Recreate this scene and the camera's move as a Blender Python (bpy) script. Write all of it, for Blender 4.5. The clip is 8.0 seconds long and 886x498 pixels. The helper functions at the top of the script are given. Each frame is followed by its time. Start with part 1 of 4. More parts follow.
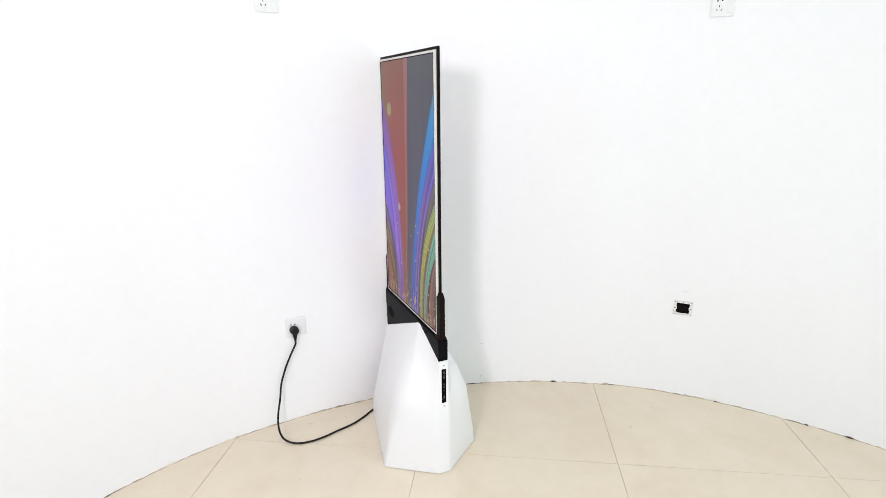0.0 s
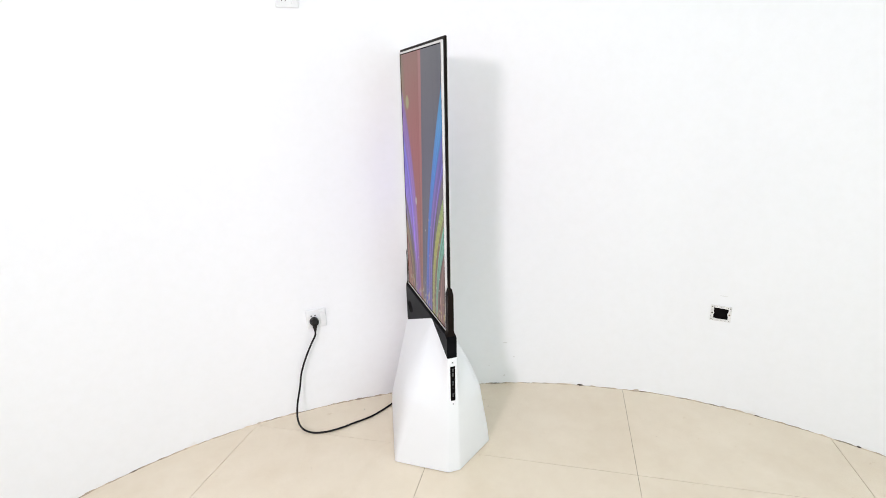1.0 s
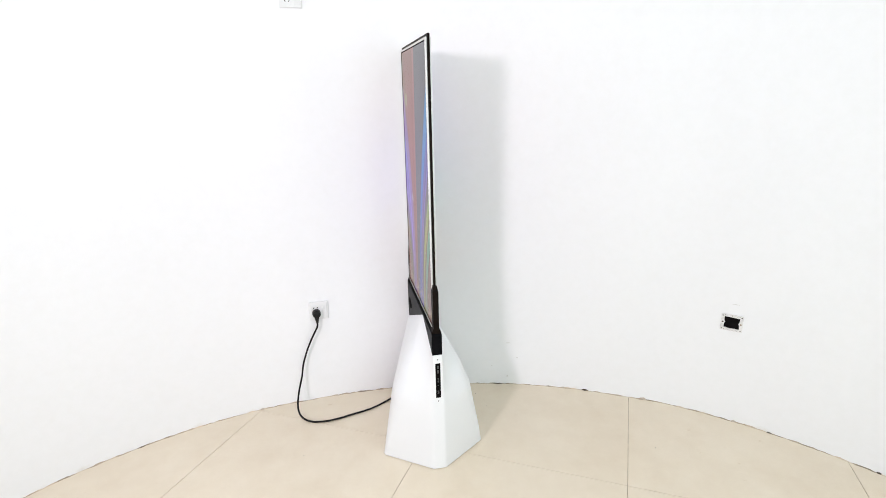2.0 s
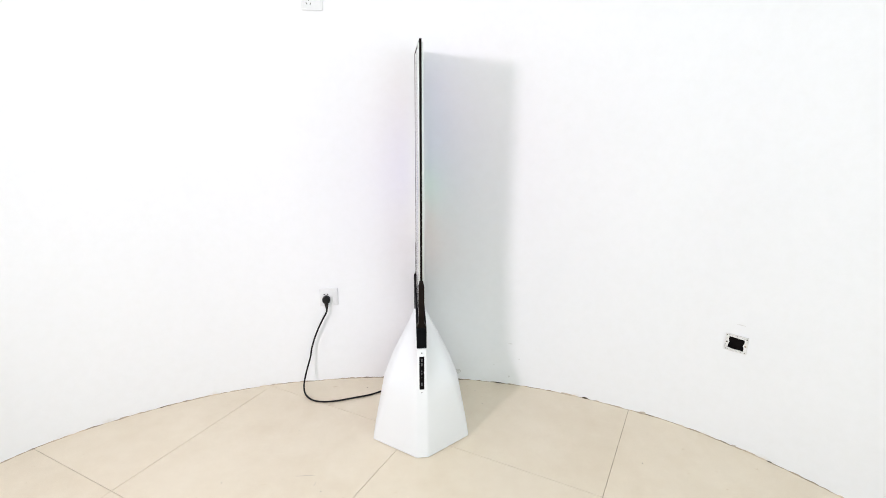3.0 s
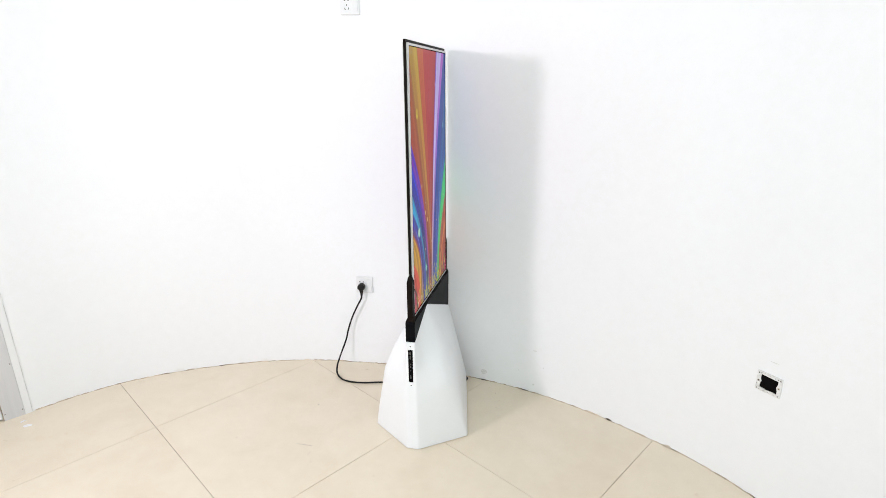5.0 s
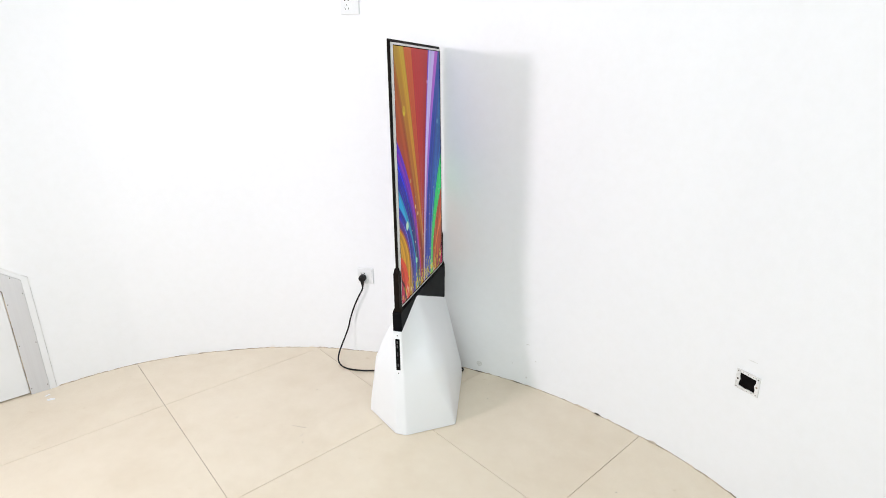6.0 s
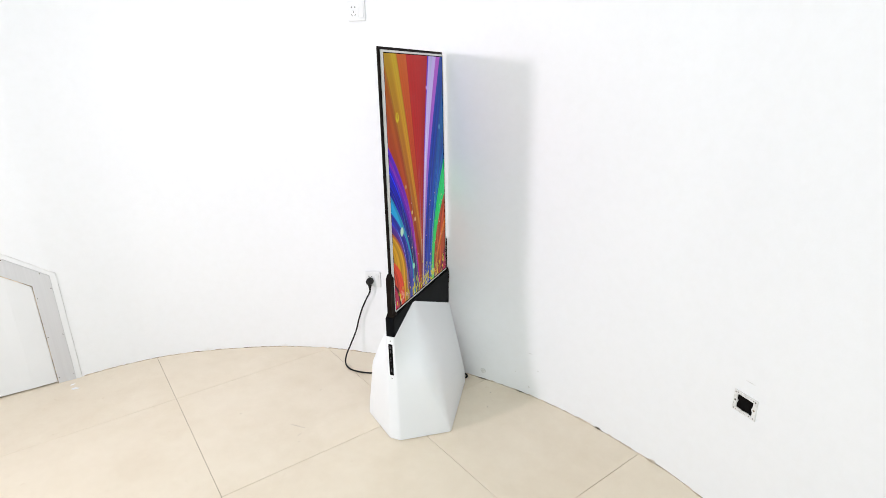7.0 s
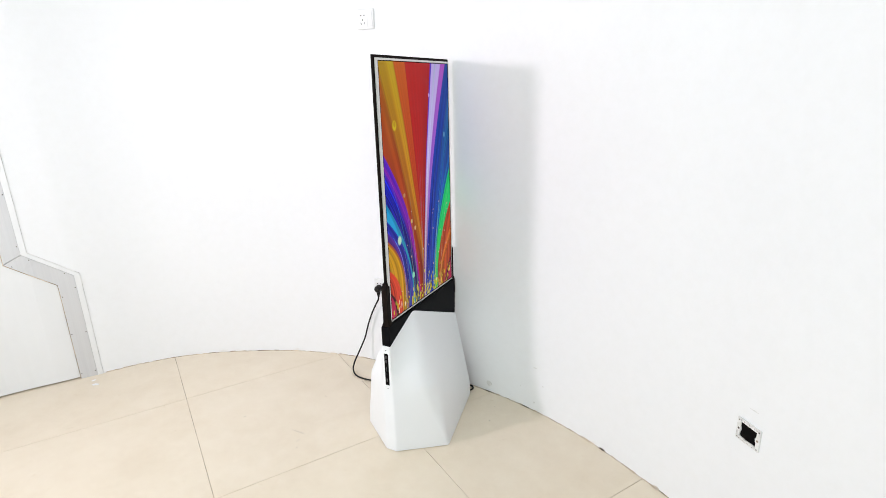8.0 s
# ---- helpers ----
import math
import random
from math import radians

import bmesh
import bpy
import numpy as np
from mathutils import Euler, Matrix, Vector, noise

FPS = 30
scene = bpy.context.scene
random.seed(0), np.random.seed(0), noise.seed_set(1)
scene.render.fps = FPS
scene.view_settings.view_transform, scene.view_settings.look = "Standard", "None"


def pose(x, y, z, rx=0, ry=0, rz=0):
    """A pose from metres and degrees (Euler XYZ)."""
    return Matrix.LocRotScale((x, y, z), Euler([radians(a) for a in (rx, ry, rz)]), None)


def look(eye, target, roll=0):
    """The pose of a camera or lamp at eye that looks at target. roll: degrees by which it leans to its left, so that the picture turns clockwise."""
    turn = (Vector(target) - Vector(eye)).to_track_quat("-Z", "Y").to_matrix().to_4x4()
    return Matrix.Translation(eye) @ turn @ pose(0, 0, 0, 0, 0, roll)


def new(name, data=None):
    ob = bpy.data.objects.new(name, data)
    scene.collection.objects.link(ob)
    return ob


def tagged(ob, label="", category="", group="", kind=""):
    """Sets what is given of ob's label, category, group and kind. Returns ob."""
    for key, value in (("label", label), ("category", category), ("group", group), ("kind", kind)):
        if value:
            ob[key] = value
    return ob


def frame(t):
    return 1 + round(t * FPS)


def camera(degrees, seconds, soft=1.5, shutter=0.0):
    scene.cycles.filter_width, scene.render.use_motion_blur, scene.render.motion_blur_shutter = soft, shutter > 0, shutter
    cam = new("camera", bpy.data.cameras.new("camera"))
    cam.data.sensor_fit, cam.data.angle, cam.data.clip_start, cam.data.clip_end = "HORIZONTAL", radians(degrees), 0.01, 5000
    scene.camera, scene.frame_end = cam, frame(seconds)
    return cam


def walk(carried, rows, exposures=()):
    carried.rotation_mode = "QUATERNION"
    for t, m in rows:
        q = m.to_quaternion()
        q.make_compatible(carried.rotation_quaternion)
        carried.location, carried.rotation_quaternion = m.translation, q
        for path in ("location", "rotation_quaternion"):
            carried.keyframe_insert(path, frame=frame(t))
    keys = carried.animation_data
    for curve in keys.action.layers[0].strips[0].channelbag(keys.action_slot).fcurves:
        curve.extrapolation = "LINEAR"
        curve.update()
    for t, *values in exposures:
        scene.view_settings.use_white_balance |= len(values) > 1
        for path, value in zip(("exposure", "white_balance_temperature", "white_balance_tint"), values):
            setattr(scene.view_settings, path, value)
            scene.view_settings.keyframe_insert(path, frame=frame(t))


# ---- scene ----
cam = camera(80.1, 8.0, soft=0.8)
PATH = [
    (0, (-0.713, -1.901, 1.417), (0.076, -0.15, 0.857), -0.4),
    (0.5, (-0.621, -1.928, 1.405), (0.061, -0.135, 0.84), -0.5),
    (1, (-0.534, -1.935, 1.397), (0.039, -0.105, 0.83), -1.1),
    (1.5, (-0.43, -1.937, 1.399), (0.051, -0.084, 0.82), -1.2),
    (1.7, (-0.388, -1.959, 1.385), (0.059, -0.093, 0.819), -1.3),
    (2.8, (-0.083, -2.075, 1.412), (0.083, -0.169, 0.829), 0.2),
    (3, (-0.039, -2.091, 1.415), (0.085, -0.183, 0.831), 0.5),
    (3.5, (0.08, -2.117, 1.426), (0.067, -0.206, 0.835), -0.0),
    (4, (0.222, -2.126, 1.433), (0.083, -0.22, 0.845), -0.1),
    (4.5, (0.374, -2.069, 1.438), (0.091, -0.185, 0.83), -0.0),
    (4.7, (0.457, -2.055, 1.429), (0.091, -0.184, 0.825), -0.2),
    (5.8, (0.713, -2.045, 1.428), (0.16, -0.224, 0.815), -0.4),
    (6, (0.753, -2.056, 1.437), (0.171, -0.244, 0.82), -0.6),
    (6.5, (0.843, -2.029, 1.448), (0.182, -0.247, 0.825), -0.8),
    (7, (0.941, -1.969, 1.457), (0.194, -0.218, 0.842), -1.1),
    (7.5, (1.03, -1.903, 1.457), (0.198, -0.185, 0.857), -1.3),
    (8, (1.087, -1.859, 1.457), (0.189, -0.172, 0.867), -1.4),
]
walk(cam, [(t, look(eye, target, roll)) for t, eye, target, roll in PATH])

# ---- light: added unseen lamps: small high key, wide fill behind camera, round ceiling fill ----
world = bpy.data.worlds.new("world")
scene.world = world
world.use_nodes = True
world.node_tree.nodes["Background"].inputs[0].default_value = (0.75, 0.85, 1.0, 1)
world.node_tree.nodes["Background"].inputs[1].default_value = 0.3

# room: a round room, slightly out of true
CX, CY, RADIUS, CEIL = -0.2007, -1.6874, 2.0206, 2.75
KEY_OPENING = (204.0, 217.0, 1.55, 2.05)          # degrees round the room, sill, head; unseen, added for the key lamp
FILL_OPENING = (251.0, 321.0, 0.0, 2.15)          # unseen opening added behind the camera to hold the fill lamp


def wall_r(deg):
    """Radius of the wall's inner face at an angle round the room."""
    return RADIUS + float(np.interp(deg % 360, (0, 20, 30, 50, 56, 63, 72, 80, 89, 99, 104, 111, 118, 126, 132, 137, 140, 143, 148, 155, 172, 200, 360),
                                    (0.02, 0.024, 0.010, 0.010, -0.006, -0.010, -0.017, -0.026, -0.027, -0.019, -0.006, 0.004, 0.010, 0.018,
                                     0.018, 0.0, -0.018, -0.034, -0.043, -0.030, -0.020, 0.0, 0.02)))


def on_wall(deg, z, off=0.0):
    """Point off metres into the room from the wall's face."""
    r, a = wall_r(deg) - off, radians(deg)
    return Vector((CX + r * math.cos(a), CY + r * math.sin(a), z))


def wall_frame(deg, z, off=0.0):
    """Pose on the wall: x to the right as seen from inside, y up, z into the room."""
    a = radians(deg)
    inward = Vector((-math.cos(a), -math.sin(a), 0))
    right = Vector((math.sin(a), -math.cos(a), 0))
    m = Matrix((right, Vector((0, 0, 1)), inward)).transposed().to_4x4()
    m.translation = on_wall(deg, z, off)
    return m


def area(name, m, sx, sy, watts, colour, shape="RECTANGLE"):
    lamp = bpy.data.lights.new(name, "AREA")
    lamp.shape, lamp.size, lamp.size_y, lamp.energy, lamp.color = shape, sx, sy, watts, colour
    ob = new(name, lamp)
    ob.matrix_world = m
    return ob


key_mid = on_wall((KEY_OPENING[0] + KEY_OPENING[1]) / 2, (KEY_OPENING[2] + KEY_OPENING[3]) / 2, -0.03)
fill_mid = on_wall((FILL_OPENING[0] + FILL_OPENING[1]) / 2, 1.0, 0.0)
# wide fill lamp, added in the unseen opening
area("added_fill_light", look(fill_mid, (CX, CY, 1.0)), 1.9, 1.9, 38.0, (0.846, 0.983, 0.990))
# key lamp added where the display's wall shadow points back to
area("added_key_light", look(key_mid, (-0.30, 0.0, 0.7)), 0.34, 0.30, 20.4, (1.0, 0.888, 0.99)).data.spread = radians(125)
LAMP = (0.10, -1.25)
# disc lamp added out of view to even out the room's fill
area("ceiling_fill_light", pose(*LAMP, CEIL - 0.06), 2.2, 2.2, 7.9, (0.846, 0.983, 0.990), "DISK")


# ---- materials ----
def shader(name):
    m = bpy.data.materials.new(name)
    m.use_nodes = True
    t = m.node_tree
    return m, t, t.nodes["Principled BSDF"]


def texco(t, scale=(1, 1, 1), kind="Object"):
    c, mp = t.nodes.new("ShaderNodeTexCoord"), t.nodes.new("ShaderNodeMapping")
    mp.inputs["Scale"].default_value = scale
    t.links.new(c.outputs[kind], mp.inputs["Vector"])
    return mp.outputs[0]


def noise_tex(t, vec, scale, detail=4.0, rough=0.55):
    n = t.nodes.new("ShaderNodeTexNoise")
    n.inputs["Scale"].default_value, n.inputs["Detail"].default_value, n.inputs["Roughness"].default_value = scale, detail, rough
    t.links.new(vec, n.inputs["Vector"])
    return n.outputs["Fac"]


def ramp(t, fac, stops):
    r = t.nodes.new("ShaderNodeValToRGB")
    while len(r.color_ramp.elements) < len(stops):
        r.color_ramp.elements.new(0.5)
    for e, (p, c) in zip(r.color_ramp.elements, stops):
        e.position, e.color = p, (*c, 1)
    t.links.new(fac, r.inputs[0])
    return r.outputs[0]


def mixc(t, fac, a, b, mode="MIX"):
    n = t.nodes.new("ShaderNodeMix")
    n.data_type, n.blend_type = "RGBA", mode
    for sock, v in ((n.inputs[0], fac), (n.inputs[6], a), (n.inputs[7], b)):
        if isinstance(v, bpy.types.NodeSocket):
            t.links.new(v, sock)
        else:
            sock.default_value = v if isinstance(v, float) else (*v, 1)
    return n.outputs[2]


def bump(t, bsdf, height, strength, distance):
    b = t.nodes.new("ShaderNodeBump")
    b.inputs["Strength"].default_value, b.inputs["Distance"].default_value = strength, distance
    t.links.new(height, b.inputs["Height"])
    t.links.new(b.outputs[0], bsdf.inputs["Normal"])


def plain(name, colour, rough=0.5, metal=0.0, vary=0.06, scale=40.0, bumps=0.0):
    """One surface with slight variation of tone and gloss."""
    m, t, b = shader(name)
    v = texco(t)
    n = noise_tex(t, v, scale)
    lo, hi = [c * (1 - vary) for c in colour], [min(1, c * (1 + vary)) for c in colour]
    t.links.new(ramp(t, n, ((0.3, lo), (0.7, hi))), b.inputs["Base Color"])
    r = ramp(t, noise_tex(t, v, scale * 0.3), ((0.3, (rough * 0.85,) * 3), (0.7, (min(1, rough * 1.15),) * 3)))
    t.links.new(r, b.inputs["Roughness"])
    b.inputs["Metallic"].default_value = metal
    if bumps:
        bump(t, b, noise_tex(t, v, scale * 6), bumps, 0.0006)
    return m


def make_wall_paint():
    m, t, b = shader("wall_paint")
    v = texco(t)
    big = ramp(t, noise_tex(t, v, 1.3, 3), ((0.3, (0.861, 0.862, 0.871)), (0.7, (0.875, 0.876, 0.884))))
    fine = ramp(t, noise_tex(t, v, 26, 6, 0.7), ((0.35, (0.985, 0.985, 0.98)), (0.6, (1, 1, 1))))
    spots = ramp(t, noise_tex(t, v, 9, 8, 0.75), ((0.22, (0.90, 0.89, 0.87)), (0.28, (1, 1, 1))))
    col = mixc(t, 1.0, mixc(t, 1.0, big, fine, "MULTIPLY"), spots, "MULTIPLY")
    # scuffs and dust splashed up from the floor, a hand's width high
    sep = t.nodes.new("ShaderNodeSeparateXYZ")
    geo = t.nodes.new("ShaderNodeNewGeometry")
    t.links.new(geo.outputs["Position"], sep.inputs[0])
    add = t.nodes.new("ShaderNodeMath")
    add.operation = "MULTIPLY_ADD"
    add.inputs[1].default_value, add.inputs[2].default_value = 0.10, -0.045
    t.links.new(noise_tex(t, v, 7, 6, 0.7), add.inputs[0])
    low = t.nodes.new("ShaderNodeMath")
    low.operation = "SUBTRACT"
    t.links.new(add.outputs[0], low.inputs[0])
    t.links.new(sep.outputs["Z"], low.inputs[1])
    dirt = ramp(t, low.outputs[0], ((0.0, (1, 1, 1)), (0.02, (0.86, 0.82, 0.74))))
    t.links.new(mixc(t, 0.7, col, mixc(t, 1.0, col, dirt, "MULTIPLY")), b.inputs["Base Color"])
    b.inputs["Roughness"].default_value = 0.62
    bump(t, b, noise_tex(t, v, 160, 5, 0.6), 0.12, 0.0015)
    return m


def make_tile():
    m, t, b = shader("polished_porcelain")
    v = texco(t)
    info = t.nodes.new("ShaderNodeObjectInfo")
    off = t.nodes.new("ShaderNodeVectorMath")
    off.operation = "ADD"
    scl = t.nodes.new("ShaderNodeVectorMath")
    scl.operation = "SCALE"
    cmb = t.nodes.new("ShaderNodeCombineXYZ")
    for i in range(3):
        t.links.new(info.outputs["Random"], cmb.inputs[i])
    t.links.new(cmb.outputs[0], scl.inputs[0])
    scl.inputs["Scale"].default_value = 37.0
    t.links.new(v, off.inputs[0])
    t.links.new(scl.outputs[0], off.inputs[1])
    p = off.outputs[0]
    cloud = ramp(t, noise_tex(t, p, 11, 7, 0.68), ((0.2, TILE_A), (0.8, TILE_B)))
    speck = ramp(t, noise_tex(t, p, 420, 3, 0.7), ((0.3, (0.93, 0.925, 0.915)), (0.7, (1, 1, 1))))
    tone = ramp(t, info.outputs["Random"], ((0.0, (0.965, 0.96, 0.95)), (1.0, (1, 1, 1))))
    col = mixc(t, 1.0, mixc(t, 1.0, cloud, speck, "MULTIPLY"), tone, "MULTIPLY")
    # dried mop marks and trodden-in dirt, running on from tile to tile
    marks = ramp(t, noise_tex(t, v, 2.6, 5, 0.62), ((0.34, (0.955, 0.94, 0.92)), (0.56, (1, 1, 1))))
    stains = ramp(t, noise_tex(t, texco(t, (1.0, 1.7, 1.0)), 17, 7, 0.7), ((0.28, (0.88, 0.84, 0.78)), (0.36, (1, 1, 1))))
    col = mixc(t, 1.0, mixc(t, 1.0, col, marks, "MULTIPLY"), stains, "MULTIPLY")
    t.links.new(col, b.inputs["Base Color"])
    b.inputs["Roughness"].default_value = 0.27
    return m


def make_screen(name, strength):
    """Lit display behind a thin coated front: the picture is stored as a colour on the panel's own grid."""
    m, t, b = shader(name)
    a = t.nodes.new("ShaderNodeAttribute")
    a.attribute_name = "picture"
    b.inputs["Base Color"].default_value = (0.003, 0.003, 0.0035, 1)
    b.inputs["Roughness"].default_value = 0.5
    b.inputs["Specular IOR Level"].default_value = 0.0
    t.links.new(a.outputs["Color"], b.inputs["Emission Color"])
    b.inputs["Emission Strength"].default_value = strength
    gloss = t.nodes.new("ShaderNodeBsdfGlossy")
    gloss.inputs["Roughness"].default_value = 0.16
    gloss.inputs["Color"].default_value = (0.92, 0.93, 0.93, 1)
    edge = t.nodes.new("ShaderNodeFresnel")
    edge.inputs["IOR"].default_value = 1.2
    mix = t.nodes.new("ShaderNodeMixShader")
    t.links.new(edge.outputs[0], mix.inputs[0])
    t.links.new(b.outputs[0], mix.inputs[1])
    t.links.new(gloss.outputs[0], mix.inputs[2])
    for node in t.nodes:
        if node.type == "OUTPUT_MATERIAL":
            t.links.new(mix.outputs[0], node.inputs["Surface"])
    return m


def make_steel():
    m, t, b = shader("brushed_steel")
    v = texco(t, (90, 90, 2))
    n = noise_tex(t, v, 1.0, 5)
    t.links.new(ramp(t, n, ((0.3, (0.63, 0.625, 0.635)), (0.7, (0.665, 0.66, 0.67)))), b.inputs["Base Color"])
    b.inputs["Metallic"].default_value, b.inputs["Roughness"].default_value = 0.35, 0.58
    return m


TILE_A, TILE_B = (0.81, 0.712, 0.564), (0.86, 0.770, 0.628)
M_WALL = make_wall_paint()
M_CEIL = plain("ceiling_paint", (0.88, 0.88, 0.875), 0.8, vary=0.02, scale=3, bumps=0.1)
M_TILE = make_tile()
M_GROUT = plain("grout", (0.40, 0.31, 0.22), 0.9, vary=0.7, scale=22)
M_STEEL = make_steel()
M_DOOR = plain("door_laminate", (0.80, 0.80, 0.80), 0.4, vary=0.015, scale=5, bumps=0.05)
M_TRIM = plain("white_trim", (0.82, 0.82, 0.82), 0.45, vary=0.02, scale=12)
M_PLINTH = plain("white_lacquer", (0.80, 0.812, 0.824), 0.38, vary=0.012, scale=5, bumps=0.04)
M_BLACK = plain("black_anodised", (0.011, 0.0075, 0.006), 0.42, vary=0.25, scale=25, bumps=0.05)
M_CHIN = plain("black_sheet", (0.005, 0.005, 0.006), 0.45, vary=0.2, scale=9, bumps=0.05)
for black in (M_BLACK, M_CHIN):
    black.node_tree.nodes["Principled BSDF"].inputs["Specular IOR Level"].default_value = 0.03
M_SILVER = plain("silver_bezel", (0.70, 0.68, 0.66), 0.34, 0.25, vary=0.04, scale=30)
M_HOLE = plain("dark_recess", (0.006, 0.005, 0.005), 0.9, vary=0.3)
M_HOLE.node_tree.nodes["Principled BSDF"].inputs["Specular IOR Level"].default_value = 0.05
M_PORT = plain("port_metal", (0.10, 0.10, 0.105), 0.35, 0.9, vary=0.1)
M_RUBBER = plain("black_rubber", (0.011, 0.010, 0.009), 0.5, vary=0.25, scale=60, bumps=0.1)
M_RUBBER.node_tree.nodes["Principled BSDF"].inputs["Specular IOR Level"].default_value = 0.2
M_PLASTIC = plain("white_plastic", (0.80, 0.80, 0.80), 0.35, vary=0.02, scale=40)
M_BRACKET = plain("aged_bracket", (0.74, 0.73, 0.71), 0.5, vary=0.12, scale=70)
M_CHIP = plain("plaster_chip", (0.55, 0.48, 0.40), 0.9, vary=0.3, scale=120)
# grime, gaps and dark fittings, and the shade line painted under the plinth
M_GRIME_SHADE = plain("dark_grime_and_shade", (0.085, 0.062, 0.045), 0.9, vary=0.5, scale=120)
M_SCUFF = plain("scuffed_plaster", (0.74, 0.735, 0.72), 0.9, vary=0.15, scale=150)
M_SLOT = plain("grey_slot", (0.27, 0.26, 0.25), 0.8, vary=0.3, scale=90)
M_SEAM_SHADOW = plain("seam_shadow_grey", (0.76, 0.75, 0.74), 0.9, vary=0.3, scale=20)
M_SEAL = plain("dirty_sealant", (0.46, 0.38, 0.29), 0.9, vary=0.6, scale=14)
M_SCREEN_A = make_screen("screen_picture_a", 0.75)
M_SCREEN_B = make_screen("screen_picture_b", 1.0)


# ---- mesh helpers ----
def link(name, bm, material, parent=None, label=""):
    bmesh.ops.recalc_face_normals(bm, faces=bm.faces[:])
    me = bpy.data.meshes.new(name)
    bm.to_mesh(me)
    bm.free()
    me.materials.append(material)
    ob = new(name, me)
    if parent:
        ob.parent = parent
    if label:
        ob["label"] = label
    return ob


def part(name, bm, material, parent, label=""):
    return link(name, bm, material, parent, label)


def box_bm(lo, hi, bevel=0.0, m=None, bm=None):
    bm = bm or bmesh.new()
    made = bmesh.ops.create_cube(bm, size=1.0)["verts"]
    for v in made:
        v.co = Vector([lo[i] + (v.co[i] + 0.5) * (hi[i] - lo[i]) for i in range(3)])
    if bevel:
        edges = list({e for v in made for e in v.link_edges})
        made = bmesh.ops.bevel(bm, geom=edges, offset=bevel, segments=2, affect="EDGES", profile=0.5)["verts"]
    if m is not None:
        bmesh.ops.transform(bm, matrix=m, verts=[v for v in made if v.is_valid])
    return bm


def prism(outline, depth, axis="x", bevel=0.0):
    """Outline of 2D points, in (y, z) for axis x, or (x, y) for axis z, from depth[0] to depth[1]."""
    bm = bmesh.new()
    rows = []
    for d in depth:
        rows.append([bm.verts.new((d, a, b) if axis == "x" else (a, b, d)) for a, b in outline])
    bm.faces.new(rows[0])
    bm.faces.new(rows[1][::-1])
    n = len(outline)
    for i in range(n):
        bm.faces.new((rows[0][i], rows[0][(i + 1) % n], rows[1][(i + 1) % n], rows[1][i]))
    if bevel:
        bmesh.ops.bevel(bm, geom=bm.edges[:], offset=bevel, segments=1, affect="EDGES")
    return bm


def lathe(profile, segments=32, m=None, bm=None):
    """Profile of (radius, z) turned round z."""
    bm = bm or bmesh.new()
    rings = []
    for r, z in profile:
        rings.append([bm.verts.new((r * math.cos(2 * math.pi * i / segments), r * math.sin(2 * math.pi * i / segments), z)) for i in range(segments)])
    for a, b in zip(rings, rings[1:]):
        for i in range(segments):
            bm.faces.new((a[i], a[(i + 1) % segments], b[(i + 1) % segments], b[i]))
    for ring in (rings[0], rings[-1]):
        bm.faces.new(ring)
    if m is not None:
        bmesh.ops.transform(bm, matrix=m, verts=[v for ring in rings for v in ring])
    return bm


def tube(points, radius, sides=10, steps=8):
    """Round cable along a smooth line through the points."""
    p = [Vector(q) for q in points]
    p = [p[0] * 2 - p[1]] + p + [p[-1] * 2 - p[-2]]
    line = []
    for i in range(1, len(p) - 2):
        a, b, c, d = p[i - 1:i + 3]
        for k in range(steps):
            s = k / steps
            line.append(0.5 * ((2 * b) + (c - a) * s + (2 * a - 5 * b + 4 * c - d) * s * s + (3 * b - a - 3 * c + d) * s ** 3))
    line.append(p[-2])
    bm = bmesh.new()
    up, rings = Vector((0.3, 0.2, 0.93)), []
    for i, q in enumerate(line):
        tangent = (line[min(i + 1, len(line) - 1)] - line[max(i - 1, 0)]).normalized()
        side = tangent.cross(up).normalized()
        up = side.cross(tangent).normalized()
        rings.append([bm.verts.new(q + radius * (math.cos(2 * math.pi * k / sides) * side + math.sin(2 * math.pi * k / sides) * up)) for k in range(sides)])
    for a, b in zip(rings, rings[1:]):
        for k in range(sides):
            f = bm.faces.new((a[k], a[(k + 1) % sides], b[(k + 1) % sides], b[k]))
            f.smooth = True
    bm.faces.new(rings[0])
    bm.faces.new(rings[-1])
    return bm


def empty(name, m=None):
    ob = new(name)
    ob.empty_display_size = 0.05
    if m is not None:
        ob.matrix_world = m
    return ob


# ---- the round wall, with the stepped doorway and two added unseen openings ----
DOOR_MID, DOOR_TOP = 157.5, 2.08
DOOR_WIDE, DOOR_NARROW = 14.9, 9.42           # half widths in degrees, foot and upper part
STEP_LOW, STEP_HIGH = 0.575, 0.718


def door_open(deg):
    """Height of the doorway at an angle, or 0."""
    d = abs(deg - DOOR_MID)
    if d <= DOOR_NARROW:
        return DOOR_TOP
    if d <= DOOR_WIDE:
        return STEP_LOW + (STEP_HIGH - STEP_LOW) * (DOOR_WIDE - d) / (DOOR_WIDE - DOOR_NARROW)
    return 0.0


